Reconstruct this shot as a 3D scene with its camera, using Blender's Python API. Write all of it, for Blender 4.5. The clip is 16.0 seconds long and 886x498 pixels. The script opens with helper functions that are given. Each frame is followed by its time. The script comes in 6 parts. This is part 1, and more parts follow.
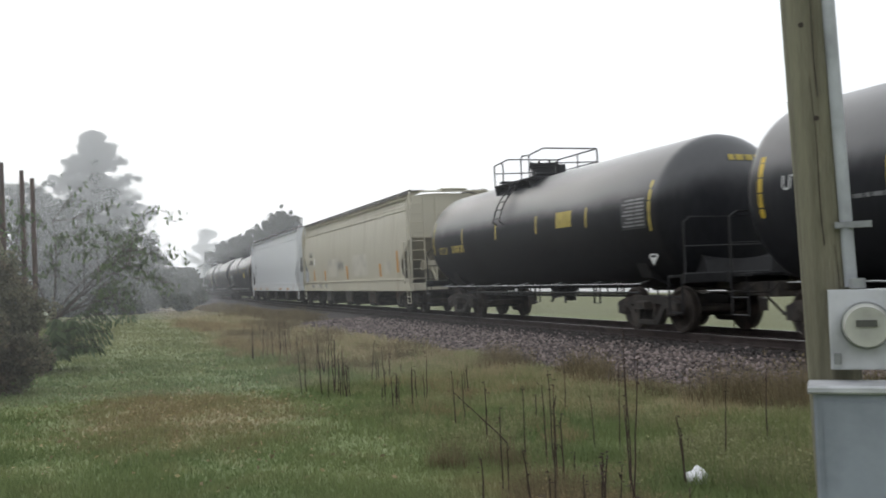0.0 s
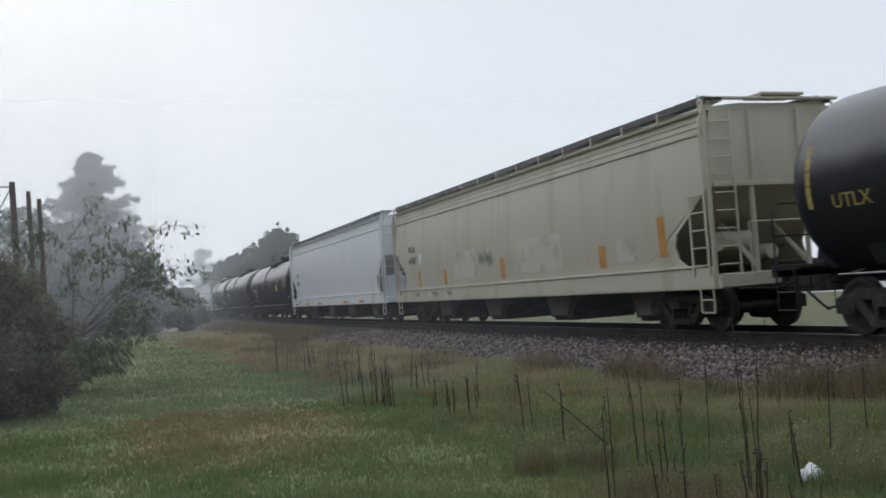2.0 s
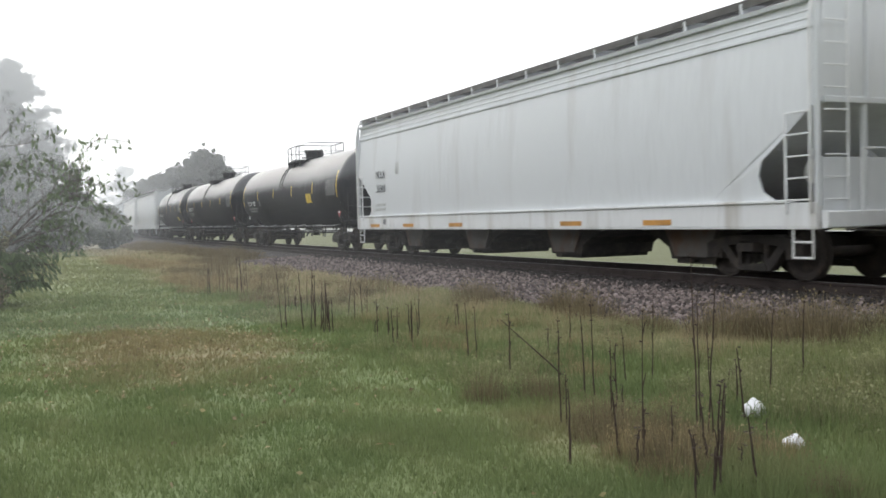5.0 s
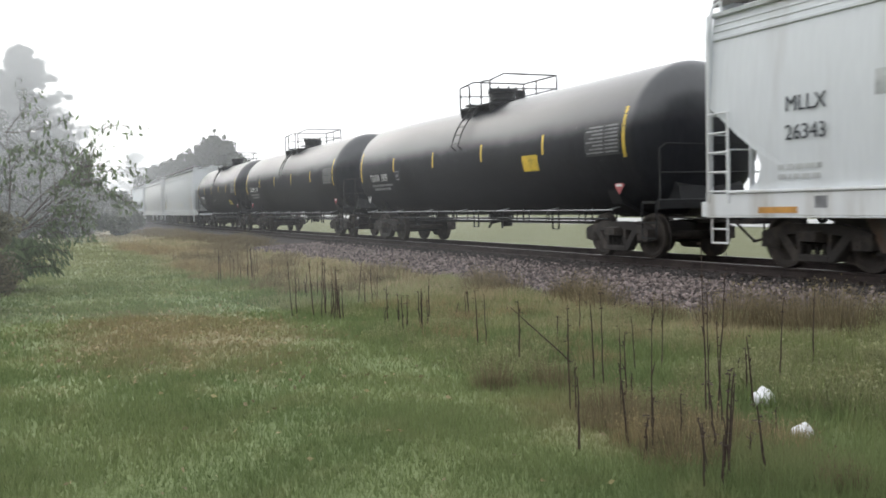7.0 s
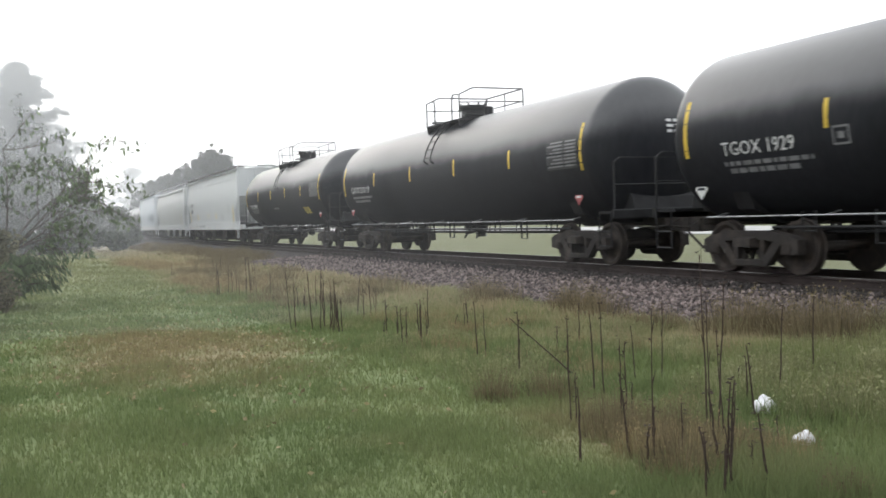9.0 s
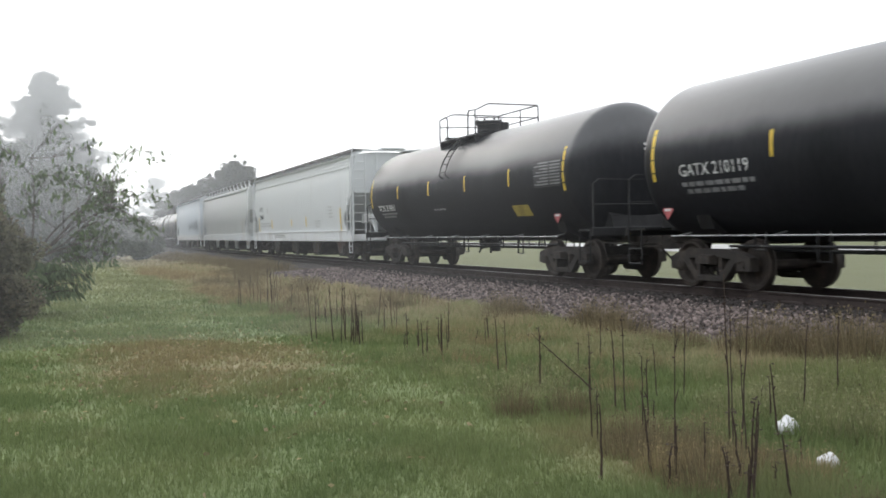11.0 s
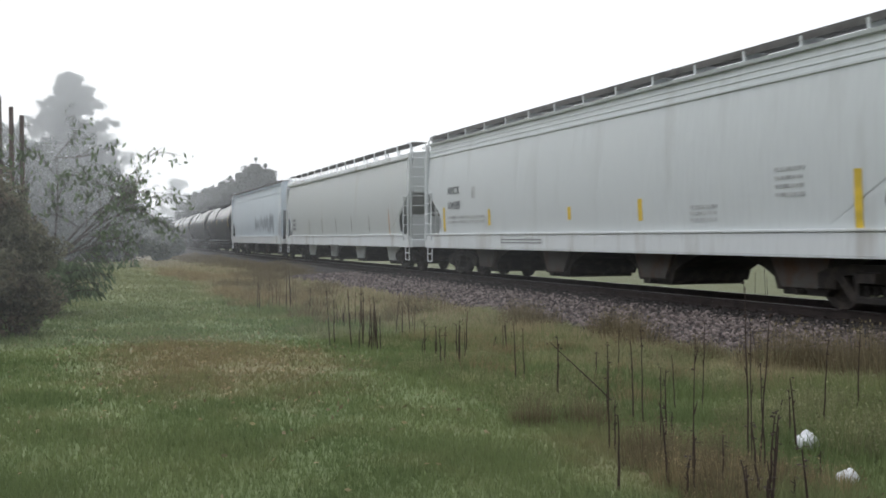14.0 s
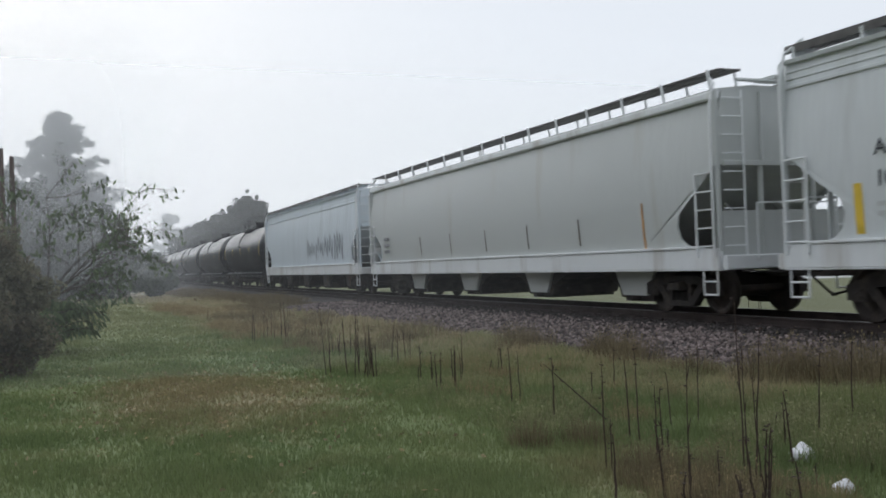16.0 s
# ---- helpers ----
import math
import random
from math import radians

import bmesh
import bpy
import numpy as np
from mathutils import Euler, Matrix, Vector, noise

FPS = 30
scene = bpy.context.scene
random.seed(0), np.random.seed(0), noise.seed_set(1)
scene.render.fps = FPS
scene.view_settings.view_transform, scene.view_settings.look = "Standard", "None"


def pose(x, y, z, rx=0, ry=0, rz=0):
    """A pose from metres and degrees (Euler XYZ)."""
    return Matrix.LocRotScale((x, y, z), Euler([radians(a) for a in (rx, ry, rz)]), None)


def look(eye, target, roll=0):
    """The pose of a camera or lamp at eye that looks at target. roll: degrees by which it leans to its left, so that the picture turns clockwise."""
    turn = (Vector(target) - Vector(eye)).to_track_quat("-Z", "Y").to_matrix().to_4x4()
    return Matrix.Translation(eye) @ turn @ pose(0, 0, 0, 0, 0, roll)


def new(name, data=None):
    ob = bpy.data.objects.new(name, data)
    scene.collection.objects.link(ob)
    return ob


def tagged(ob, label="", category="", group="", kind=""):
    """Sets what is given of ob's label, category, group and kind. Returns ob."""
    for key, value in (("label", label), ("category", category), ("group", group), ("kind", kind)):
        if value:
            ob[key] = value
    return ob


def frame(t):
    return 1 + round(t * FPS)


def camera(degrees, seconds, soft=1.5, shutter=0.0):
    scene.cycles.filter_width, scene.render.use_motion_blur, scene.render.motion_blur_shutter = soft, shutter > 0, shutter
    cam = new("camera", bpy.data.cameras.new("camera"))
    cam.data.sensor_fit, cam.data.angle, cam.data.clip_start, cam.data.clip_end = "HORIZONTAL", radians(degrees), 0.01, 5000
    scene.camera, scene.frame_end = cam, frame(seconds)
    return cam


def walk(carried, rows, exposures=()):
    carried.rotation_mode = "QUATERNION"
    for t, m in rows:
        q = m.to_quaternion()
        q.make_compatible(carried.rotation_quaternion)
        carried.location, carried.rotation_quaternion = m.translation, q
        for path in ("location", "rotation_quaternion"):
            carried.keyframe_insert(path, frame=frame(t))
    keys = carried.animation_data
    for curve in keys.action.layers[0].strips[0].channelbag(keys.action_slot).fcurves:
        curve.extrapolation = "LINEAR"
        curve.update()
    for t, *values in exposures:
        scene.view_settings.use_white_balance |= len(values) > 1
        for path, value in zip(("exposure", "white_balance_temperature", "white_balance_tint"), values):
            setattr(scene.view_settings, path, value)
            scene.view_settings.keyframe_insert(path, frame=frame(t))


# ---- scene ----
cam = camera(49.66, 16.0, soft=1.7, shutter=0.25)

# seconds, x, y, z, yaw, pitch, roll
WALK = [
    (0, 0.775, -0.827, 1.665, -19.780, 1.730, -2.200),
    (0.5, 0.849, -0.528, 1.622, -16.669, 2.430, -2.444),
    (1, 0.642, -0.410, 1.614, -16.971, 1.611, -6.576),
    (1.5, 0.480, -0.262, 1.576, -18.450, 2.071, -4.925),
    (2, 0.255, -0.148, 1.572, -20.216, 2.485, -4.108),
    (2.5, 0.127, 0.135, 1.555, -20.479, 3.071, 0.135),
    (3, -0.045, -0.104, 1.604, -22.143, -0.306, -0.036),
    (3.5, 0.000, -0.033, 1.582, -23.873, -1.196, -0.862),
    (6, 0.026, 0.025, 1.531, -24.364, -2.195, -1.526),
    (6.5, 0.023, 0.018, 1.535, -24.225, -2.370, -1.593),
    (7, 0.019, 0.009, 1.539, -23.837, -2.562, -1.226),
    (7.5, 0.019, 0.009, 1.545, -23.985, -2.293, -1.138),
    (8, 0.013, 0.003, 1.546, -24.179, -1.904, -1.203),
    (8.5, 0.025, 0.017, 1.539, -24.178, -1.829, -1.268),
    (9, 0.020, 0.013, 1.543, -23.965, -1.894, -1.958),
    (11.5, -0.002, 0.014, 1.546, -22.575, -0.927, -1.037),
    (12, -0.002, 0.025, 1.548, -22.188, -1.108, -1.746),
    (12.5, -0.010, 0.008, 1.548, -21.913, -1.102, -0.690),
    (13, -0.003, 0.035, 1.545, -21.721, -1.050, -0.058),
    (13.5, -0.015, -0.001, 1.552, -21.740, -0.970, -0.161),
    (14, -0.021, 0.008, 1.551, -21.671, -0.640, -0.034),
    (14.5, -0.025, -0.020, 1.557, -22.284, -0.050, 0.178),
    (15, -0.015, -0.006, 1.551, -22.442, 0.705, -0.081),
    (15.5, -0.033, -0.065, 1.556, -22.499, 1.040, -0.130),
    (16, -0.017, -0.054, 1.559, -22.069, 0.853, -2.123),
]


def eye_pose(x, y, z, yaw, pitch, roll):
    return pose(x, y, z, 90, 0, yaw) @ pose(0, 0, 0, pitch) @ pose(0, 0, 0, 0, 0, roll)


walk(cam, [(r[0], eye_pose(*r[1:])) for r in WALK],
     [(0, 0.02, 6350, 10), (0.5, -0.35, 6030, 10), (1, -0.51, 5980, 10), (2, -0.48, 5980, 10), (2.5, -0.43, 6000, 10), (3, -0.4, 6080, 10), (3.5, -0.06, 6350, 10),
      (6, 0.42, 6400, 10), (9, 0.46, 6400, 10), (11.5, 0.31, 6350, 10), (12.5, 0.21, 6300, 10), (14, 0.02, 6250, 10), (15, -0.19, 6100, 10), (16, -0.38, 6080, 10)])

# ---- light: white fog sky, a veiled sun ahead and a little left ----
world = bpy.data.worlds.new("foggy_sky")
scene.world = world
world.use_nodes = True
wt = world.node_tree
wt.nodes.clear()
w_out = wt.nodes.new("ShaderNodeOutputWorld")
w_bg = wt.nodes.new("ShaderNodeBackground")
w_sky = wt.nodes.new("ShaderNodeTexSky")
w_sky.sky_type, w_sky.sun_disc = "NISHITA", False
w_sky.sun_elevation, w_sky.sun_rotation = radians(24), radians(-4)
w_sky.dust_density, w_sky.air_density = 5.0, 1.0
w_gain = wt.nodes.new("ShaderNodeVectorMath")
w_gain.operation = "SCALE"
w_gain.inputs[3].default_value = 0.046
w_mix = wt.nodes.new("ShaderNodeMix")
w_mix.data_type = "RGBA"
w_mix.inputs[0].default_value = 0.89
w_mix.inputs[7].default_value = (0.945, 0.967, 0.985, 1)
wt.links.new(w_sky.outputs[0], w_gain.inputs[0])
wt.links.new(w_gain.outputs[0], w_mix.inputs[6])
wt.links.new(w_mix.outputs[2], w_bg.inputs[0])
w_bg.inputs[1].default_value = 1.22
wt.links.new(w_bg.outputs[0], w_out.inputs[0])
sun_data = bpy.data.lights.new("sun", "SUN")
sun_data.energy, sun_data.angle, sun_data.color = 0.55, radians(75), (1, 0.96, 0.9)
sun = new("sun", sun_data)
sun.matrix_world = look((0, 0, 50), (3, -60, 24))

# ---- materials ----


def see_through(m, colour, share):
    """Thin leaves pass part of the light on."""
    nt = m.node_tree
    out = next(n for n in nt.nodes if n.type == "OUTPUT_MATERIAL")
    tl, mx = nt.nodes.new("ShaderNodeBsdfTranslucent"), nt.nodes.new("ShaderNodeMixShader")
    mx.inputs[0].default_value = share
    nt.links.new(colour, tl.inputs[0])
    nt.links.new(nt.nodes["Principled BSDF"].outputs[0], mx.inputs[1])
    nt.links.new(tl.outputs[0], mx.inputs[2])
    nt.links.new(mx.outputs[0], out.inputs[0])


def material(name, color, rough=0.6, metal=0.0, vary=0.15, scale=3.0, fine=40.0, bump=0.1, second=None, amount=0.3, stretch=(1, 1, 1), island=False, leafy=0.0):
    """A surface with variation at two scales, and a second colour in patches."""
    m = bpy.data.materials.new(name)
    m.use_nodes = True
    nt = m.node_tree
    b = nt.nodes["Principled BSDF"]
    b.inputs["Roughness"].default_value, b.inputs["Metallic"].default_value = rough, metal
    tc = nt.nodes.new("ShaderNodeTexCoord")
    mp = nt.nodes.new("ShaderNodeMapping")
    mp.inputs["Scale"].default_value = stretch
    nt.links.new(tc.outputs["Object"], mp.inputs[0])
    n1, n2 = nt.nodes.new("ShaderNodeTexNoise"), nt.nodes.new("ShaderNodeTexNoise")
    n1.inputs["Scale"].default_value, n2.inputs["Scale"].default_value = scale, fine
    n1.inputs["Detail"].default_value = 6
    nt.links.new(mp.outputs[0], n1.inputs[0])
    nt.links.new(mp.outputs[0], n2.inputs[0])
    ramp = nt.nodes.new("ShaderNodeValToRGB")
    ramp.color_ramp.elements[0].position, ramp.color_ramp.elements[1].position = 0.62 - amount * 0.5, 0.72
    dark = second or [c * 0.55 for c in color]
    mix = nt.nodes.new("ShaderNodeMix")
    mix.data_type = "RGBA"
    mix.inputs[6].default_value, mix.inputs[7].default_value = (*color, 1), (*dark, 1)
    nt.links.new(n1.outputs[0], ramp.inputs[0])
    nt.links.new(ramp.outputs[0], mix.inputs[0])
    hsv = nt.nodes.new("ShaderNodeHueSaturation")
    mr = nt.nodes.new("ShaderNodeMapRange")
    mr.inputs["To Min"].default_value, mr.inputs["To Max"].default_value = 1 - vary, 1 + vary
    if island:
        g = nt.nodes.new("ShaderNodeNewGeometry")
        nt.links.new(g.outputs["Random Per Island"], mr.inputs[0])
    else:
        nt.links.new(n2.outputs[0], mr.inputs[0])
    nt.links.new(mr.outputs[0], hsv.inputs["Value"])
    nt.links.new(mix.outputs[2], hsv.inputs["Color"])
    nt.links.new(hsv.outputs[0], b.inputs["Base Color"])
    if bump:
        bp = nt.nodes.new("ShaderNodeBump")
        bp.inputs["Strength"].default_value, bp.inputs["Distance"].default_value = bump, 0.02
        nt.links.new(n2.outputs[0], bp.inputs["Height"])
        nt.links.new(bp.outputs[0], b.inputs["Normal"])
    if leafy:
        see_through(m, hsv.outputs[0], leafy)
    return m


def meadow(name, island):
    """Grass colours laid over the plan: mown green, an old dry patch, brown verge along the ballast."""
    m = bpy.data.materials.new(name)
    m.use_nodes = True
    nt = m.node_tree
    b = nt.nodes["Principled BSDF"]
    b.inputs["Roughness"].default_value = 0.7
    b.inputs["Specular IOR Level"].default_value = 0.25
    geo = nt.nodes.new("ShaderNodeNewGeometry")
    sep = nt.nodes.new("ShaderNodeSeparateXYZ")
    nt.links.new(geo.outputs["Position"], sep.inputs[0])

    def tex(scale, detail=4.0):
        n = nt.nodes.new("ShaderNodeTexNoise")
        n.inputs["Scale"].default_value, n.inputs["Detail"].default_value = scale, detail
        nt.links.new(geo.outputs["Position"], n.inputs[0])
        return n.outputs[0]

    def math_node(op, a, c, d=None, clamp=False):
        n = nt.nodes.new("ShaderNodeMath")
        n.operation, n.use_clamp = op, clamp
        for i, v in enumerate((a, c, d)):
            if v is None:
                continue
            if isinstance(v, (int, float)):
                n.inputs[i].default_value = v
            else:
                nt.links.new(v, n.inputs[i])
        return n.outputs[0]

    def smooth(v, a, c):
        n = nt.nodes.new("ShaderNodeMapRange")
        n.interpolation_type = "SMOOTHSTEP"
        n.inputs["From Min"].default_value, n.inputs["From Max"].default_value = a, c
        nt.links.new(v, n.inputs[0])
        return n.outputs[0]

    def blend(f, a, c):
        n = nt.nodes.new("ShaderNodeMix")
        n.data_type = "RGBA"
        nt.links.new(f, n.inputs[0])
        for i, v in ((6, a), (7, c)):
            if isinstance(v, tuple):
                n.inputs[i].default_value = (*v, 1)
            else:
                nt.links.new(v, n.inputs[i])
        return n.outputs[2]

    big, mid = tex(0.45), tex(1.8)
    base = blend(smooth(big, 0.35, 0.65), GRASS[0], GRASS[1])
    base = blend(smooth(mid, 0.5, 0.75), base, GRASS[2])
    # paler and drier towards the far end
    dry = math_node("MULTIPLY", smooth(sep.outputs[1], 17.0, 34.0), math_node("SUBTRACT", 1.0, smooth(sep.outputs[0], 9.0, 13.0)))
    base = blend(math_node("MULTIPLY", dry, 0.6), base, GRASS[5])
    # the dry patch on the lawn
    dx = math_node("MULTIPLY", math_node("SUBTRACT", sep.outputs[0], 1.75), 0.62)
    dy = math_node("MULTIPLY", math_node("SUBTRACT", sep.outputs[1], 12.2), 0.3)
    r2 = math_node("ADD", math_node("MULTIPLY", dx, dx), math_node("MULTIPLY", dy, dy))
    r2 = math_node("ADD", r2, math_node("MULTIPLY", math_node("SUBTRACT", mid, 0.5), 3.0))
    base = blend(math_node("MULTIPLY", math_node("SUBTRACT", 1.0, smooth(r2, -0.2, 1.5)), 0.75), base, GRASS[3])
    # verge of dead weeds beside the ballast
    edge = math_node("ADD", sep.outputs[0], math_node("MULTIPLY", math_node("SUBTRACT", big, 0.5), 4.0))
    far_in = math_node("MULTIPLY", smooth(sep.outputs[1], 9.0, 26.0), -2.2)
    verge = math_node("SUBTRACT", edge, far_in)
    verge = math_node("MULTIPLY", smooth(verge, 5.2, 7.6), math_node("SUBTRACT", 1.0, smooth(sep.outputs[0], 14, 17)))
    verge = math_node("MULTIPLY", verge, smooth(math_node("ADD", sep.outputs[1], math_node("MULTIPLY", sep.outputs[0], 0.2)), 7.6, 9.4))
    base = blend(math_node("MULTIPLY", verge, math_node("ADD", 0.35, smooth(mid, 0.35, 0.6), clamp=True)), base, GRASS[4])
    fresh = math_node("MULTIPLY", smooth(sep.outputs[0], 4.6, 6.2), math_node("SUBTRACT", 1.0, smooth(sep.outputs[1], 6.6, 9.0)))
    base = blend(math_node("MULTIPLY", fresh, 0.7), base, GRASS[6])
    base = blend(math_node("MULTIPLY", smooth(sep.outputs[0], 15.5, 19.0), 0.9), base, GRASS[7])
    # withered ground round the near stalks
    ex, ey = math_node("MULTIPLY", math_node("SUBTRACT", sep.outputs[0], 3.8), 1.1), math_node("MULTIPLY", math_node("SUBTRACT", sep.outputs[1], 5.4), 0.6)
    q2 = math_node("ADD", math_node("ADD", math_node("MULTIPLY", ex, ex), math_node("MULTIPLY", ey, ey)), math_node("MULTIPLY", math_node("SUBTRACT", mid, 0.5), 2.5))
    base = blend(math_node("MULTIPLY", math_node("SUBTRACT", 1.0, smooth(q2, -0.3, 1.2)), 0.55), base, GRASS[3])
    hsv = nt.nodes.new("ShaderNodeHueSaturation")
    mr = nt.nodes.new("ShaderNodeMapRange")
    mr.inputs["To Min"].default_value, mr.inputs["To Max"].default_value = (0.86, 1.16) if island else (0.78, 1.2)
    nt.links.new(geo.outputs["Random Per Island"] if island else tex(30.0), mr.inputs[0])
    nt.links.new(mr.outputs[0], hsv.inputs["Value"])
    nt.links.new(base, hsv.inputs["Color"])
    nt.links.new(hsv.outputs[0], b.inputs["Base Color"])
    b.inputs["Specular IOR Level"].default_value = 0.12
    if island:
        see_through(m, hsv.outputs[0], 0.45)
    else:
        bp = nt.nodes.new("ShaderNodeBump")
        bp.inputs["Strength"].default_value, bp.inputs["Distance"].default_value = 0.8, 0.05
        nt.links.new(tex(22.0), bp.inputs["Height"])
        nt.links.new(bp.outputs[0], b.inputs["Normal"])
    return m


GRASS = [(0.159, 0.205, 0.089), (0.2, 0.238, 0.107), (0.215, 0.238, 0.115), (0.3, 0.238, 0.144), (0.364, 0.314, 0.196), (0.255, 0.255, 0.137), (0.225, 0.25, 0.11), (0.15, 0.155, 0.085)]
M_GROUND, M_BLADE = meadow("ground_turf", False), meadow("grass_blades", True)
M_BALLAST = material("ballast_stone", (0.2, 0.162, 0.152), 0.9, vary=0.75, scale=6, second=(0.09, 0.07, 0.065), amount=0.5, island=True, bump=0)
# stones by the rail: oil stain plus the train's shade, both in the colour
M_OILY_SHADE = material("oily_shaded_ballast", (0.05, 0.042, 0.04), 0.85, vary=0.5, scale=6, second=(0.03, 0.025, 0.024), amount=0.5, island=True, bump=0)
M_BED = material("ballast_bed", (0.06, 0.05, 0.047), 0.95, vary=0.5, scale=3, fine=22, bump=1.0)
M_TIE = material("old_tie", (0.05, 0.042, 0.036), 0.9, vary=0.3, scale=4, fine=30, bump=0.4, stretch=(1, 6, 6))
M_RAIL = material("rail_rust", (0.05, 0.037, 0.034), 0.75, 0.2, vary=0.25)
M_RAILTOP = material("rail_head", (0.22, 0.21, 0.205), 0.42, 1.0, vary=0.1)
M_ROAD = material("pale_road", (0.42, 0.42, 0.41), 0.6, vary=0.1, scale=0.3, fine=8)
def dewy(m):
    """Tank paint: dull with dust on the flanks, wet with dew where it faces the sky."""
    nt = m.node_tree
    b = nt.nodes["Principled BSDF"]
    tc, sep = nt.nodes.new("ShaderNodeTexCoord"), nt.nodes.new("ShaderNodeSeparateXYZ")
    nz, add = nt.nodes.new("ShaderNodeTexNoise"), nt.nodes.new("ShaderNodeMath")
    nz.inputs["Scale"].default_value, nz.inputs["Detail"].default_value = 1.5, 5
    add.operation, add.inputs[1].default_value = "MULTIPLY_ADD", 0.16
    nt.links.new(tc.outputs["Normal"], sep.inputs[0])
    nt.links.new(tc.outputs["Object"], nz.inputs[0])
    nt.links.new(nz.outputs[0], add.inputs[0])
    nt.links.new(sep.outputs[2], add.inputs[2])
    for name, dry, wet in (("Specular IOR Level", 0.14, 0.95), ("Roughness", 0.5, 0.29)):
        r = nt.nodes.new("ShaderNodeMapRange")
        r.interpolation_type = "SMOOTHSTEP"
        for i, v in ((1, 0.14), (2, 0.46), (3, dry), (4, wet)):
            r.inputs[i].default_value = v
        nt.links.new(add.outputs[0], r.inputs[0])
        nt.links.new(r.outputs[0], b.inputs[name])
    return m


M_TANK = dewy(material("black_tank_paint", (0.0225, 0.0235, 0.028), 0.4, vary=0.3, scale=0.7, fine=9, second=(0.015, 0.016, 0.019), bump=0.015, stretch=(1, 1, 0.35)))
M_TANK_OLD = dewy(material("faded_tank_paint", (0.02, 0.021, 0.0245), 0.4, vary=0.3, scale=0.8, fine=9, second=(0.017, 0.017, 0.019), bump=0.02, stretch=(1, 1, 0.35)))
M_UNDER = material("grimy_steel", (0.031, 0.027, 0.025), 0.85, vary=0.4, scale=4, second=(0.065, 0.052, 0.044), fine=25)
M_WHEEL = material("wheel_steel", (0.047, 0.039, 0.035), 0.7, 0.3, vary=0.3, scale=5, second=(0.085, 0.066, 0.056))
M_BLACK = material("black_steel", (0.026, 0.026, 0.028), 0.5, vary=0.2)
M_BLACK.node_tree.nodes["Principled BSDF"].inputs["Specular IOR Level"].default_value = 0.25
M_YELLOW = material("yellow_reflector", (0.75, 0.52, 0.05), 0.5, vary=0.15, fine=12)
M_OCHRE = material("faded_yellow", (0.42, 0.33, 0.07), 0.6, vary=0.2, fine=12)
M_ORANGE = material("orange_patch", (0.55, 0.27, 0.06), 0.6, vary=0.25, fine=9)
M_WHITE = material("white_marking", (0.72, 0.72, 0.72), 0.6, vary=0.1)
M_GREYMARK = material("worn_marking", (0.22, 0.22, 0.23), 0.6, vary=0.3, fine=30)
M_FAINT = material("faint_marking", (0.5, 0.51, 0.51), 0.6, vary=0.2, fine=30)
M_DARKMARK = material("dark_lettering", (0.03, 0.035, 0.045), 0.6, vary=0.2)
M_RED = material("red_placard", (0.5, 0.12, 0.13), 0.5, vary=0.15)
M_STALK = material("dead_stalk", (0.055, 0.036, 0.028), 0.9, vary=0.3, scale=8)
M_DEADLEAF = material("dead_weed_leaf", (0.12, 0.075, 0.045), 0.9, vary=0.4, island=True, bump=0)
M_LEAF = material("shrub_leaf", (0.11, 0.148, 0.072), 0.65, vary=0.35, island=True, bump=0, leafy=0.5)
M_LEAF_DULL = material("hedge_leaf", (0.17, 0.165, 0.11), 0.75, vary=0.35, island=True, bump=0, second=(0.15, 0.11, 0.075), scale=1.2, leafy=0.55)
M_PINE = material("pine_needles", (0.05, 0.065, 0.045), 0.7, vary=0.4, island=True, bump=0, leafy=0.3)
M_WOODS = material("far_leaves", (0.05, 0.065, 0.04), 0.7, vary=0.4, island=True, bump=0, leafy=0.3)
M_BARK = material("bark", (0.07, 0.055, 0.045), 0.9, vary=0.3, scale=6, stretch=(4, 4, 0.6), bump=0.4)
M_POLE = material("treated_pole", (0.25, 0.235, 0.165), 0.85, vary=0.3, scale=2.6, fine=45, second=(0.11, 0.1, 0.07), amount=0.45, stretch=(6, 6, 0.3), bump=0.7)
M_OLDPOLE = material("weathered_pole", (0.1, 0.07, 0.06), 0.9, vary=0.2, stretch=(4, 4, 0.4))
M_BOX = material("grey_box_paint", (0.54, 0.55, 0.57), 0.5, vary=0.06, scale=3, fine=30, bump=0.02)
M_BOXLOW = material("cabinet_paint", (0.27, 0.3, 0.34), 0.5, vary=0.06, scale=2, fine=30, bump=0.02)
M_METERGLASS = material("meter_cover", (0.55, 0.55, 0.5), 0.15, vary=0.05, bump=0)
M_DIAL = material("meter_face", (0.12, 0.12, 0.11), 0.4, vary=0.1)
M_CONDUIT = material("pvc_conduit", (0.42, 0.44, 0.46), 0.5, vary=0.08)
M_GALV = material("galvanised_steel", (0.35, 0.36, 0.37), 0.45, 0.7, vary=0.15)
M_WALK = material("weathered_grating", (0.13, 0.125, 0.12), 0.7, 0.2, vary=0.2, fine=30)
M_BAG = material("plastic_bag", (0.78, 0.78, 0.8), 0.4, vary=0.1, fine=15)
M_HOUSE = material("house_siding", (0.5, 0.5, 0.5), 0.7, vary=0.05)
M_ROOF = material("house_shingle", (0.12, 0.11, 0.11), 0.9, vary=0.2)


def paint(name, color, dirt, rough=0.45, amount=0.25):
    """Weathered car paint with rust and dirt streaks that run down the side."""
    return material(name, color, rough, vary=0.07, scale=1.1, fine=5, second=dirt, amount=amount, stretch=(1, 2.2, 0.35), bump=0.02)


# ---- mesh helpers ----


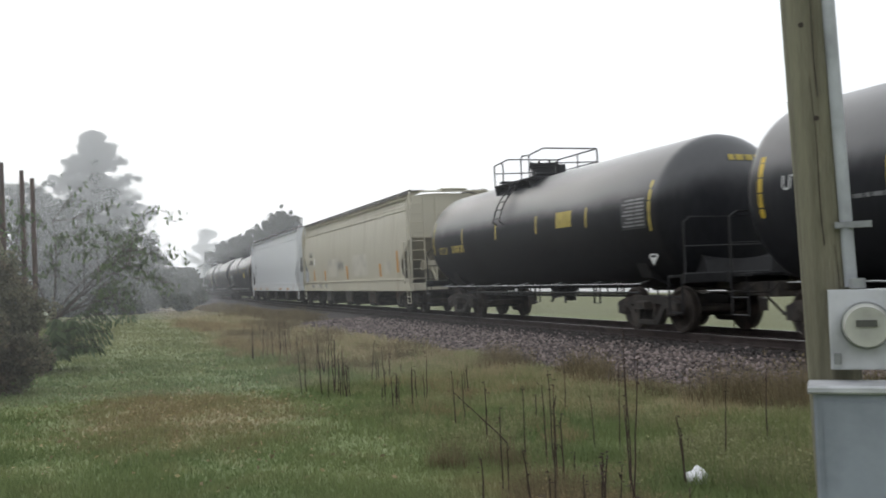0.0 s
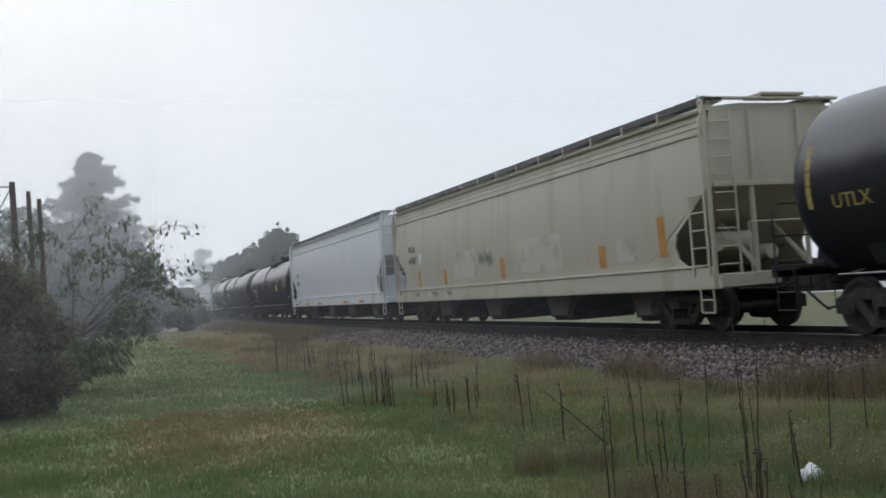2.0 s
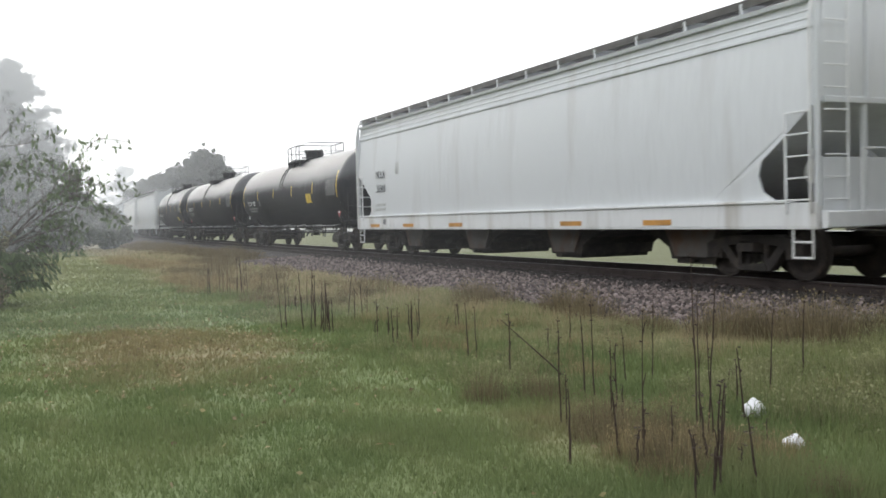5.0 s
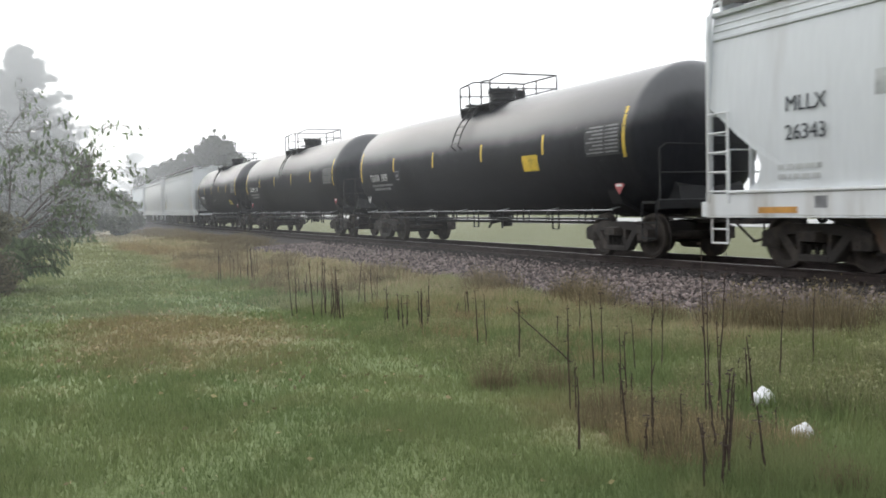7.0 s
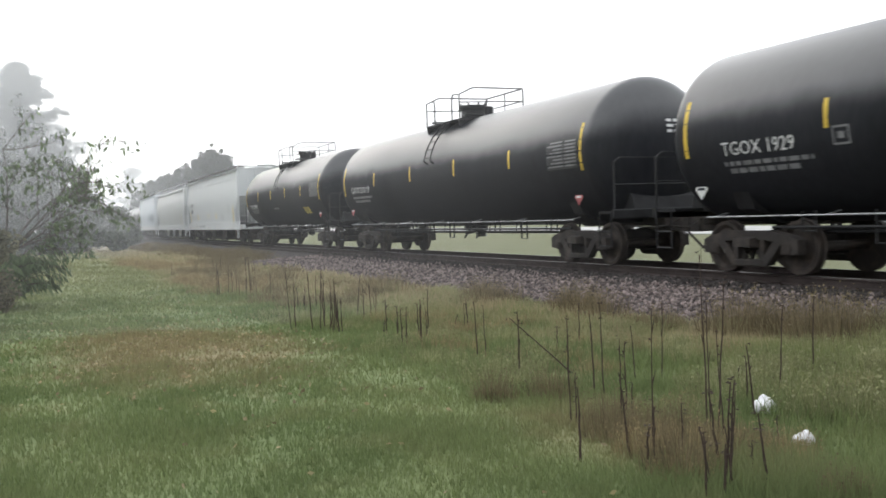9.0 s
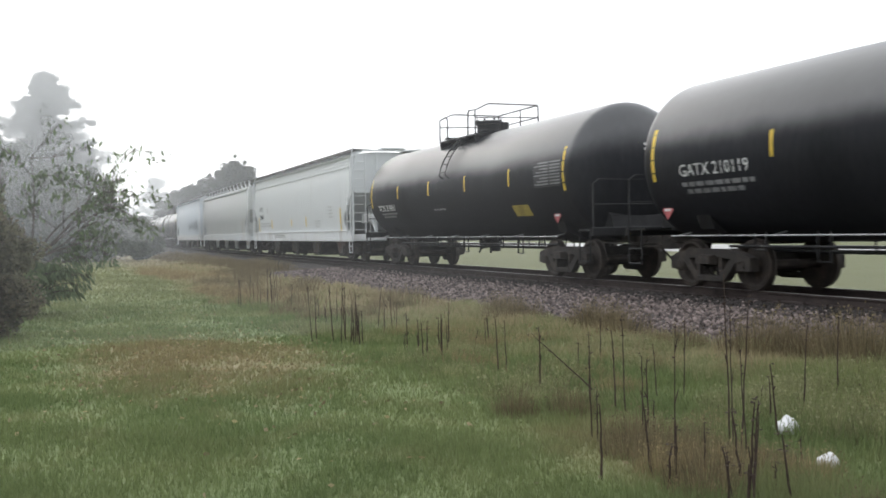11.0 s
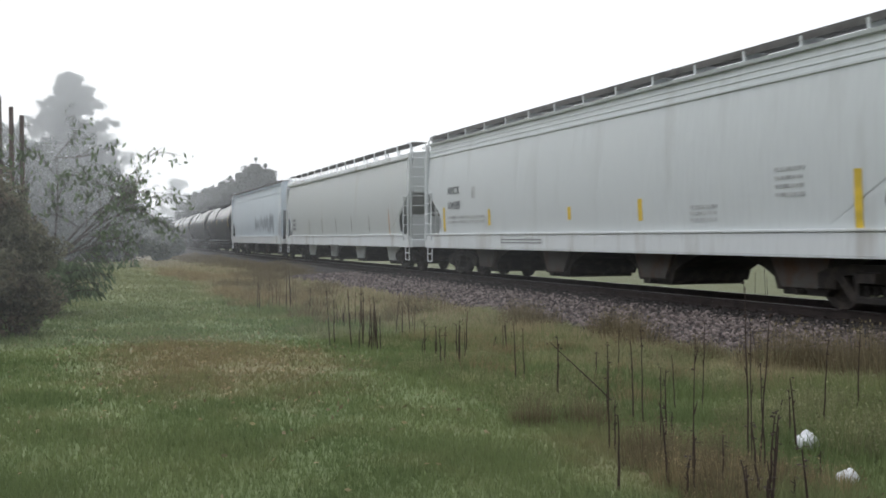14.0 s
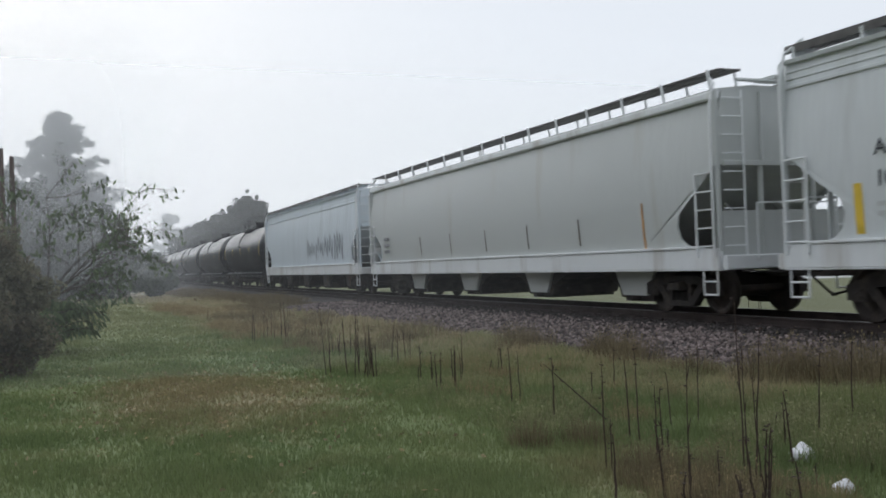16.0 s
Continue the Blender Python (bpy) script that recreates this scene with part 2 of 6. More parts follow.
class Shape:
    """Gathers boxes, tubes and prisms into one mesh."""

    def __init__(self):
        self.v, self.f = [], []

    def add(self, verts, faces):
        n = len(self.v)
        self.v += [tuple(p) for p in verts]
        self.f += [tuple(i + n for i in q) for q in faces]
        return self

    def box(self, c, s, cut=0.0, turn=None):
        """A box by centre and size, its edges along the longest side chamfered by cut."""
        hx, hy, hz = (a / 2 for a in s)
        if cut:
            k = max(range(3), key=lambda i: s[i])
            a, b = [i for i in range(3) if i != k]
            h = (hx, hy, hz)
            ring = [(h[a] - cut, -h[b]), (h[a], -h[b] + cut), (h[a], h[b] - cut), (h[a] - cut, h[b]), (-h[a] + cut, h[b]), (-h[a], h[b] - cut), (-h[a], -h[b] + cut), (-h[a] + cut, -h[b])]
            vs = []
            for e in (-h[k], h[k]):
                for p, q in ring:
                    w = [0, 0, 0]
                    w[a], w[b], w[k] = p, q, e
                    vs.append(w)
            fs = [(i, (i + 1) % 8, (i + 1) % 8 + 8, i + 8) for i in range(8)] + [tuple(range(7, -1, -1)), tuple(range(8, 16))]
        else:
            vs = [(x, y, z) for x in (-hx, hx) for y in (-hy, hy) for z in (-hz, hz)]
            fs = [(0, 1, 3, 2), (4, 6, 7, 5), (0, 4, 5, 1), (2, 3, 7, 6), (0, 2, 6, 4), (1, 5, 7, 3)]
        vs = [Vector(p) for p in vs]
        if turn is not None:
            vs = [turn @ p for p in vs]
        return self.add([p + Vector(c) for p in vs], fs)

    def tube(self, pts, r, n=6, r_end=None, cap=True):
        """A round bar along points, tapering to r_end."""
        pts = [Vector(p) for p in pts]
        vs, fs, ref = [], [], None
        for i, p in enumerate(pts):
            d = (pts[min(i + 1, len(pts) - 1)] - pts[max(i - 1, 0)]).normalized()
            if ref is None:
                ref = Vector((0, 0, 1)) if abs(d.z) < 0.9 else Vector((1, 0, 0))
            a = d.cross(ref).normalized()
            b = d.cross(a)
            rr = r if r_end is None else r + (r_end - r) * i / (len(pts) - 1)
            vs += [p + rr * (a * math.cos(2 * math.pi * k / n) + b * math.sin(2 * math.pi * k / n)) for k in range(n)]
        for i in range(len(pts) - 1):
            fs += [(i * n + k, i * n + (k + 1) % n, (i + 1) * n + (k + 1) % n, (i + 1) * n + k) for k in range(n)]
        if cap:
            fs += [tuple(range(n - 1, -1, -1)), tuple(range((len(pts) - 1) * n, len(pts) * n))]
        return self.add(vs, fs)

    def prism(self, poly, axis, a, b):
        """A closed outline, drawn in the two other axes, pushed from a to b along axis."""
        n, vs = len(poly), []
        for e in (a, b):
            for p, q in poly:
                w = [p, q]
                w.insert(axis, e)
                vs.append(w)
        fs = [(i, (i + 1) % n, (i + 1) % n + n, i + n) for i in range(n)] + [tuple(range(n - 1, -1, -1)), tuple(range(n, 2 * n))]
        return self.add(vs, fs)

    def mesh(self, name, mat, smooth=False, angle=40):
        me = bpy.data.meshes.new(name)
        me.from_pydata([tuple(p) for p in self.v], [], self.f)
        bm = bmesh.new()
        bm.from_mesh(me)
        bmesh.ops.recalc_face_normals(bm, faces=bm.faces)
        if smooth:
            for e in bm.edges:
                e.smooth = not (len(e.link_faces) == 2 and e.calc_face_angle(0) > radians(angle))
            for f in bm.faces:
                f.smooth = True
        bm.to_mesh(me)
        bm.free()
        me.materials.append(mat)
        return me


def part(name, shape, mat=None, parent=None, label="", smooth=False):
    """One mesh object, under a thing or a part, or at top level."""
    me = shape if isinstance(shape, bpy.types.Mesh) else shape.mesh(name, mat, smooth)
    ob = new(name, me)
    if parent is not None:
        ob.parent = parent
    if label:
        tagged(ob, label)
    return ob


def raw(name, verts, faces, mat, smooth=False):
    """A mesh from arrays of vertices (n, 3) and faces (m, 3 or 4)."""
    me = bpy.data.meshes.new(name)
    k = faces.shape[1]
    me.vertices.add(len(verts))
    me.vertices.foreach_set("co", np.ascontiguousarray(verts, np.float32).ravel())
    me.loops.add(faces.size)
    me.loops.foreach_set("vertex_index", np.ascontiguousarray(faces, np.int32).ravel())
    me.polygons.add(len(faces))
    me.polygons.foreach_set("loop_start", np.arange(0, faces.size, k, dtype=np.int32))
    me.polygons.foreach_set("loop_total", np.full(len(faces), k, np.int32))
    me.update(calc_edges=True)
    if smooth:
        me.polygons.foreach_set("use_smooth", np.ones(len(faces), bool))
    me.materials.append(mat)
    return me


rng = np.random.default_rng(7)

# ---- the plan ----
RAIL_Z, SIDE_X, BEND = 0.387, 10.91, 0.0001817   # rail head, near side of the cars, bend of the line
MID_X = SIDE_X + 1.6


def line_x(y):
    return MID_X + BEND * max(y, 0.0) ** 2


def ground_z(x, y):
    """Height of the turf: nearly flat, a low bank by the crossing, a shallow ditch."""
    x, y = np.asarray(x, float), np.asarray(y, float)
    z = 0.05 * np.sin(x * 0.35 + 1.0) * np.sin(y * 0.23) + 0.02 * np.sin(x * 1.3 + y * 0.9)
    z = z + 0.42 * np.exp(-(((x - 9.6) / 2.2) ** 2 + ((y - 5.2) / 3.0) ** 2))
    return z - 0.06 * np.exp(-((x - 5.0) / 1.2) ** 2)


# ---- ground, one sheet to the horizon ----
def build_ground():
    ax = np.concatenate([[-900, -400, -200, -100, -60, -40], np.linspace(-25, 45, 141), [60, 80, 120, 200, 400, 900]])
    ay = np.concatenate([[-900, -300, -100, -50, -25], np.linspace(-12, 70, 165), [80, 100, 130, 170, 250, 400, 900]])
    gx, gy = np.meshgrid(ax, ay, indexing="ij")
    near = np.clip((90 - np.hypot(gx, gy)) / 40, 0, 1)
    gz = ground_z(gx, gy) * near
    v = np.stack([gx, gy, gz], -1).reshape(-1, 3)
    n = len(ay)
    i, j = np.meshgrid(np.arange(len(ax) - 1), np.arange(n - 1), indexing="ij")
    a = (i * n + j).ravel()
    f = np.stack([a, a + n, a + n + 1, a + 1], -1)
    tagged(part("ground", raw("ground", v, f, M_GROUND, True), None), "damp green lawn and rough verge in fog", "ground", kind="structure")


build_ground()


def swept(name, outline, mat, y0, y1, step=2.0, smooth=False):
    """A profile (x from the line's middle, z) swept along the bend of the line."""
    s = Shape()
    ys = np.arange(y0, y1 + 0.1, step)
    n = len(outline)
    for y in ys:
        s.v += [(line_x(y) + p, y, q) for p, q in outline]
    for i in range(len(ys) - 1):
        s.f += [(i * n + k, i * n + (k + 1) % n, (i + 1) * n + (k + 1) % n, (i + 1) * n + k) for k in range(n)]
    s.f += [tuple(range(n - 1, -1, -1)), tuple(range((len(ys) - 1) * n, len(ys) * n))]
    return part(name, s, mat, None, smooth=smooth)


TIE_TOP = RAIL_Z - 0.17
bed = [(-5.3, -0.15), (-4.8, 0.0), (-3.4, 0.08), (-1.9, TIE_TOP - 0.05), (-1.3, TIE_TOP - 0.02), (1.3, TIE_TOP - 0.02), (1.9, TIE_TOP - 0.05), (3.6, 0.0), (4.2, -0.15)]
tagged(swept("ballast_bed", bed, M_BED, -30, 260, smooth=True), "grey-brown crushed stone ballast bed under the track", "ballast", kind="structure")
for off in (-0.75, 0.75):
    web = [(off - 0.07, TIE_TOP), (off + 0.07, TIE_TOP), (off + 0.065, TIE_TOP + 0.02), (off + 0.012, TIE_TOP + 0.035), (off + 0.012, TIE_TOP + 0.125), (off + 0.036, TIE_TOP + 0.135),
           (off + 0.036, RAIL_Z - 0.006), (off - 0.036, RAIL_Z - 0.006), (off - 0.036, TIE_TOP + 0.135), (off - 0.012, TIE_TOP + 0.125), (off - 0.012, TIE_TOP + 0.035), (off - 0.065, TIE_TOP + 0.02)]
    r = tagged(swept("rail", web, M_RAIL, -30, 260), "rusty brown steel rail with a worn bright head", "rail", group="rails", kind="structure")
    head = swept("rail_head", [(off - 0.03, RAIL_Z - 0.005), (off + 0.03, RAIL_Z - 0.005), (off + 0.027, RAIL_Z), (off - 0.027, RAIL_Z)], M_RAILTOP, -30, 260)
    head.parent = r
# the road beyond the field
part("road", raw("road", np.array([[x, y, 0.02 + z] for y in (-300, 0, 60, 150, 300) for x, z in ((37 + BEND * max(y, 0) ** 2, 0), (52 + BEND * max(y, 0) ** 2, 0.03))], float),
                 np.array([[2 * i, 2 * i + 1, 2 * i + 3, 2 * i + 2] for i in range(4)]), M_ROAD), None)
tagged(bpy.data.objects["road"], "pale wet paved road beyond the field", "road", kind="structure")

# ---- the train ----
WHEEL_R = 0.457
SPIN = (0.91449, 0.01088, -0.05884, -0.00286, 0.02241)


def gone(t):
    """Metres that the train has come along the line at t seconds."""
    q = (t - 8) / 8
    return 80 * sum(c * q ** (i + 1) for i, c in enumerate(SPIN))


CARS, WHEELSETS = [], []


def wheelset_mesh():
    s = Shape()
    for side in (-1, 1):
        prof = [(0.0, 0.09), (0.0, 0.10), (0.03, 0.12), (0.055, 0.2), (0.05, 0.33), (0.01, 0.38), (0.0, 0.39), (0.0, WHEEL_R - 0.01), (0.012, WHEEL_R), (0.115, WHEEL_R), (0.13, WHEEL_R + 0.025), (0.14, WHEEL_R + 0.02), (0.14, 0.09)]
        n, m = 28, len(prof)
        vs = [(side * (0.82 - d), r * math.cos(2 * math.pi * k / n), r * math.sin(2 * math.pi * k / n)) for k in range(n) for d, r in prof]
        fs = [(k * m + i, k * m + i + 1, ((k + 1) % n) * m + i + 1, ((k + 1) % n) * m + i) for k in range(n) for i in range(m - 1)]
        s.add(vs, fs)
    s.tube([(-1.04, 0, 0), (1.04, 0, 0)], 0.085, 12)
    for side in (-1, 1):
        s.tube([(side * 1.0, 0, 0), (side * 1.1, 0, 0)], 0.1, 12)
        for k in range(3):
            a = 2 * math.pi * k / 3
            s.tube([(side * 1.09, 0.06 * math.cos(a), 0.06 * math.sin(a)), (side * 1.115, 0.06 * math.cos(a), 0.06 * math.sin(a))], 0.018, 6)
    return s.mesh("wheelset", M_WHEEL, True, 35)


def side_frame_mesh():
    """Cast truck side with its window, springs and bearing ends."""
    s = Shape()
    upper = [(-1.14, 0.36), (-1.14, 0.6), (-0.95, 0.67), (-0.5, 0.75), (0.5, 0.75), (0.95, 0.67), (1.14, 0.6), (1.14, 0.36), (1.02, 0.36), (0.98, 0.54), (0.66, 0.56), (0.3, 0.6), (-0.3, 0.6), (-0.66, 0.56), (-0.98, 0.54), (-1.02, 0.36)]
    s.prism(upper, 0, -0.09, 0.09)
    for d in (-1, 1):
        s.prism([(d * 0.8, 0.57), (d * 0.6, 0.58), (d * 0.3, 0.26), (d * 0.3, 0.15), (d * 0.42, 0.16)], 0, -0.085, 0.085)
        s.prism([(d * 0.36, 0.6), (d * 0.27, 0.6), (d * 0.27, 0.25), (d * 0.36, 0.25)], 0, -0.08, 0.08)
        s.box((0, d * 0.89, WHEEL_R), (0.17, 0.26, 0.24), 0.02)
    s.box((0, 0, 0.2), (0.2, 0.66, 0.12), 0.02)
    for y in (-0.17, 0, 0.17):
        pts = [(0.05 * math.cos(k * 1.2), y + 0.05 * math.sin(k * 1.2), 0.26 + 0.0065 * k) for k in range(28)]
        s.tube(pts, 0.013, 4)
    return s.mesh("side_frame", M_UNDER, True, 30)


def bolster_mesh():
    s = Shape()
    s.prism([(-1.25, 0.48), (-1.25, 0.62), (-0.4, 0.74), (0.4, 0.74), (1.25, 0.62), (1.25, 0.48), (0.4, 0.4), (-0.4, 0.4)], 1, -0.2, 0.2)
    s.tube([(0, 0, 0.72), (0, 0, 0.86)], 0.22, 12)
    for y in (-0.5, 0.5):
        s.box((0, y, 0.36), (1.7, 0.09, 0.12), 0.02)
    return s.mesh("bolster", M_UNDER, True, 30)


ME_WHEELSET, ME_SIDE, ME_BOLSTER = wheelset_mesh(), side_frame_mesh(), bolster_mesh()


def add_truck(car, y):
    tr = part("truck", ME_BOLSTER, M_UNDER, car)
    tr.location = (0, y, 0)
    for sx in (-1, 1):
        f = part("side_frame", ME_SIDE, M_UNDER, tr)
        f.location = (sx * 1.0, 0, 0)
    for d in (-0.89, 0.89):
        w = part("wheelset", ME_WHEELSET, M_WHEEL, car)
        WHEELSETS.append((w, y + d))


def add_couplers(car, half):
    for d in (-1, 1):
        s = Shape()
        s.box((0, d * (half - 0.75), 0.86), (0.26, 1.1, 0.3), 0.03)
        s.prism([(-0.14, d * (half - 0.3)), (0.16, d * (half - 0.3)), (0.2, d * (half + 0.02)), (0.05, d * (half + 0.06)), (0.0, d * (half - 0.06)), (-0.14, d * (half - 0.02))], 2, 0.7, 1.0)
        s.tube([(-1.3, d * (half - 0.55), 0.85), (-0.5, d * (half - 0.45), 0.8), (0, d * (half - 0.3), 1.02)], 0.018, 5)
        s.tube([(0.2, d * (half - 0.5), 0.7), (0.28, d * (half - 0.2), 0.42), (0.2, d * (half + 0.05), 0.36)], 0.025, 5)
        part("coupler", s, M_UNDER, car)


def text_mesh(words, size, mat):
    """Words in the built-in font as a thin mesh in the plane x = 0, read from -x, running towards -y."""
    cu = bpy.data.curves.new("lettering", "FONT")
    cu.body, cu.size, cu.extrude, cu.align_x = words, size, 0.002, "LEFT"
    cu.resolution_u = 2
    tmp = new("lettering", cu)
    me = bpy.data.meshes.new_from_object(tmp.evaluated_get(bpy.context.evaluated_depsgraph_get()))
    bpy.data.objects.remove(tmp)
    me.transform(pose(0, 0, 0, 90, 0, -90))
    me.materials.clear()
    me.materials.append(mat)
    return me


def flat_mark(y, z, w, h, x=-1.606):
    """A thin plate on the near side, with w along the car and h up."""
    return Shape().box((x, y, z), (0.004, w, h))


SHELL = [4.3, 0.07]   # top and bulge of the hopper that is being built


def side_x(z):
    """Half width of a hopper body at a height."""
    k = (z - 1.27) / (SHELL[0] - 1.27)
    return 1.51 - 0.1 * k * k + SHELL[1] * math.sin(math.pi * min(max(k, 0), 1))


def body_mark(y, z, w, h):
    """A painted mark that follows the near side of a hopper body."""
    s = Shape()
    for i in range(5):
        q = z - h / 2 + h * i / 4
        s.v += [(-side_x(q) - 0.006, y - w / 2, q), (-side_x(q) - 0.006, y + w / 2, q)]
    s.f = [(2 * i, 2 * i + 1, 2 * i + 3, 2 * i + 2) for i in range(4)]
    return s


def scrawl(y, z, w, h, seed, wide=0.04, turns=14):
    """A sprayed line that loops along the side as one flat ribbon."""
    r, s = random.Random(seed), Shape()
    pts = [(y + w / 2 - w * k / turns, z + (h / 2) * (1 if k % 2 else -1) * r.uniform(0.3, 1)) for k in range(turns + 1)]
    path = []
    for (a, b), (c, d) in zip(pts, pts[1:]):
        path += [(a + (c - a) * t, b + (d - b) * (3 * t * t - 2 * t ** 3)) for t in (0, 0.2, 0.4, 0.6, 0.8)]
    for a, b in path:
        s.v += [(-side_x(q) - 0.007, p, q) for p, q in ((a - wide / 2, b - wide / 2), (a + wide / 2, b + wide / 2))]
    s.f = [(2 * i, 2 * i + 1, 2 * i + 3, 2 * i + 2) for i in range(len(path) - 1)]
    return s


def bars(y, z, w, rows, x, gap=0.07, tall=0.035, seed=1):
    """Lines of unreadable small writing as bars of word length."""
    s, r = Shape(), random.Random(seed)
    for k in range(rows):
        at = y + w / 2
        while at > y - w / 2 + 0.03:
            ln = min(r.uniform(0.06, 0.2), at - (y - w / 2))
            s.box((x if x < -1.599 else -side_x(z - k * gap) - 0.007, at - ln / 2, z - k * gap), (0.008, ln, tall))
            at -= ln + 0.035
    return s


# ---- covered hopper ----
def hopper(s0, s1, body_mat, sill_mat, label, corner_gap=0.82, top=4.3, ribbed=True, cut=1.27, round_side=False, end_mat=None, bays=4, chute_mat=None, closed_end=False, shift=0.0):
    """A covered hopper car whose couplers meet at s0 and s1 along the train."""
    SHELL[:] = [top, 0.1 if round_side else 0.07]
    half = (s1 - s0) / 2
    e = half - corner_gap
    car = tagged(new("covered_hopper_car"), label, "freight car", group="cars of the train")
    CARS.append((car, (s0 + s1) / 2))
    end_mat = end_mat or body_mat
    # shell: the side outline with sloped ends, as wide as the car, drawn in towards the roof
    bm = bmesh.new()
    curve = [(-e + 0.02, 2.76), (-e + 0.35, 2.52), (-e + 0.75, 2.22), (-e + cut * 0.93, 1.93), (-e + cut, 1.7), (-e + cut * 0.93, 1.45), (-e + cut * 0.7, 1.28)]
    outline = [(-e, top), (-e, 2.76), (-e + 2.5, 1.28)]
    outline = outline + [(-p, q) for p, q in reversed(outline)]
    xs = (-1.57, 1.57)
    rings = [[bm.verts.new((x, p, q)) for p, q in outline] for x in xs]
    n = len(outline)
    for i in range(n):
        bm.faces.new((rings[0][i], rings[0][(i + 1) % n], rings[1][(i + 1) % n], rings[1][i]))
    bm.faces.new(rings[0])
    bm.faces.new(list(reversed(rings[1])))
    for z in (1.6, 2.1, 2.6, 3.0, 3.4, 3.72, 4.0):
        bmesh.ops.bisect_plane(bm, geom=bm.verts[:] + bm.edges[:] + bm.faces[:], plane_co=(0, 0, z), plane_no=(0, 0, 1))
    for v in bm.verts:
        v.co.x *= side_x(v.co.z) / 1.57
    bmesh.ops.recalc_face_normals(bm, faces=bm.faces)
    for f in bm.faces:
        f.smooth = True
    for ed in bm.edges:
        ed.smooth = not (len(ed.link_faces) == 2 and ed.calc_face_angle(0) > radians(25))
    me = bpy.data.meshes.new("body")
    bm.to_mesh(me)
    bm.free()
    me.materials.append(body_mat)
    part("body", me, body_mat, car)
    # side sheets that reach past the sloped ends, with rounded cut-outs
    for sx in (-1, 1):
        for d in (-1, 1):
            sheet = Shape().prism([(-d * p, q) for p, q in curve + [(-e + 2.5, 1.28)]], 0, 0.0, 0.03)
            sheet.v = [(sx * (side_x(p[2]) - 0.03 + p[0]), p[1], p[2]) for p in sheet.v]
            part("side_sheet", sheet, body_mat, car)
    # roof with crown, eave and hatch trough
    s = Shape()
    s.prism([(-1.5, top - 0.02), (-1.52, top + 0.04), (-0.75, top + 0.12), (0.75, top + 0.12), (1.52, top + 0.04), (1.5, top - 0.02)], 1, -e, e)
    part("roof", s, body_mat, car)
    hatch = part("hatch_trough", Shape().prism([(-0.3, top + 0.11), (-0.32, top + 0.2), (0.32, top + 0.2), (0.3, top + 0.11)], 1, -e + 0.8, e - 0.8), body_mat, car)
    for k in range(10):
        y = (-0.9 + 0.2 * k) * (e - 0.8)
        part("hatch_strap", Shape().box((0, y, top + 0.215), (0.7, 0.08, 0.03), 0.008), M_GALV, hatch)
    if ribbed:
        for z, deep, tall in ((top - 0.4, 0.07, 0.06), (top - 0.27, 0.03, 0.035), (top - 0.15, 0.03, 0.035)):
            for sx in (-1, 1):
                part("side_rib", Shape().box((sx * (side_x(z) + 0.004), 0, z), (deep, 2 * e - 0.1, tall), 0.008), body_mat, car)
    else:
        for sx in (-1, 1):
            part("top_chord", Shape().box((sx * 1.5, 0, top - 0.06), (0.1, 2 * e, 0.16), 0.03), sill_mat, car)
    walk_z = top + (0.24 if ribbed else 0.4)
    # running boards along both roof edges, raised on brackets
    for sx in (-1, 1):
        s = Shape()
        for k in range(3):
            s.box((sx * (0.98 + 0.18 * k), 0, walk_z), (0.14, 2 * e - 0.1, 0.035))
        if ribbed:
            s.box((sx * 1.45, 0, walk_z - 0.03), (0.02, 2 * e - 0.1, 0.13))
        rb = part("running_board", s, M_WALK, car)
        for k in range(15):
            y = -e + 0.25 + k * (2 * e - 0.5) / 14
            if not ribbed:
                part("bracket", Shape().tube([(sx * 1.42, y, top), (sx * 1.46, y + 0.06, walk_z + 0.03)], 0.03, 5), sill_mat, rb)
                part("inner_bracket", Shape().tube([(sx * 0.85, y, top + 0.1), (sx * 0.9, y, walk_z)], 0.025, 5), sill_mat, rb)
                continue
            part("bracket", Shape().prism([(sx * 0.9, walk_z - 0.01), (sx * 1.47, walk_z - 0.01), (sx * 1.46, top + 0.02), (sx * 1.38, top + 0.02)], 1, y - 0.03, y + 0.03), end_mat, rb)
    # side sills with a top flange
    for sx in (-1, 1):
        sill = part("side_sill", Shape().box((sx * 1.545, 0, 1.07), (0.1, 2 * e, 0.38), 0.015), sill_mat, car)
        part("sill_flange", Shape().box((sx * 1.54, 0, 1.285), (0.18, 2 * e - 1.1, 0.05), 0.01), sill_mat, sill)
        part("sill_flange", Shape().box((sx * 1.52, 0, 0.87), (0.14, 2 * e, 0.03), 0.008), sill_mat, sill)
    part("centre_sill", Shape().box((0, 0, 0.98), (0.5, 2 * half - 1.2, 0.28), 0.03), M_UNDER, car)
    # hopper bays under the sill with their gates
    span = 2 * (e - 1.4)
    for k in range(bays):
        y = shift - span / 2 + span * (k + 0.5) / bays
        w = span / bays
        b = part("hopper_bay", Shape().prism([(y - w * 0.49, 1.12), (y - w * 0.49, 0.94), (y - w * 0.36, 0.84), (y - w * 0.23, 0.66), (y - w * 0.16, 0.5), (y - w * 0.14, 0.28), (y + w * 0.14, 0.28), (y + w * 0.16, 0.5), (y + w * 0.23, 0.66), (y + w * 0.36, 0.84), (y + w * 0.49, 0.94), (y + w * 0.49, 1.12)], 0, -0.95, 0.95), M_UNDER, car)
        part("chute", Shape().prism([(y + w * 0.17, 0.86), (y + w * 0.1, 0.33), (y - w * 0.1, 0.33), (y - w * 0.17, 0.86)], 0, -1.02, -0.94), chute_mat or body_under, b)
        s = Shape().box((0, y, 0.25), (1.8, w * 0.24, 0.1), 0.02)
        s.tube([(-1.1, y, 0.26), (1.1, y, 0.26)], 0.05, 8)
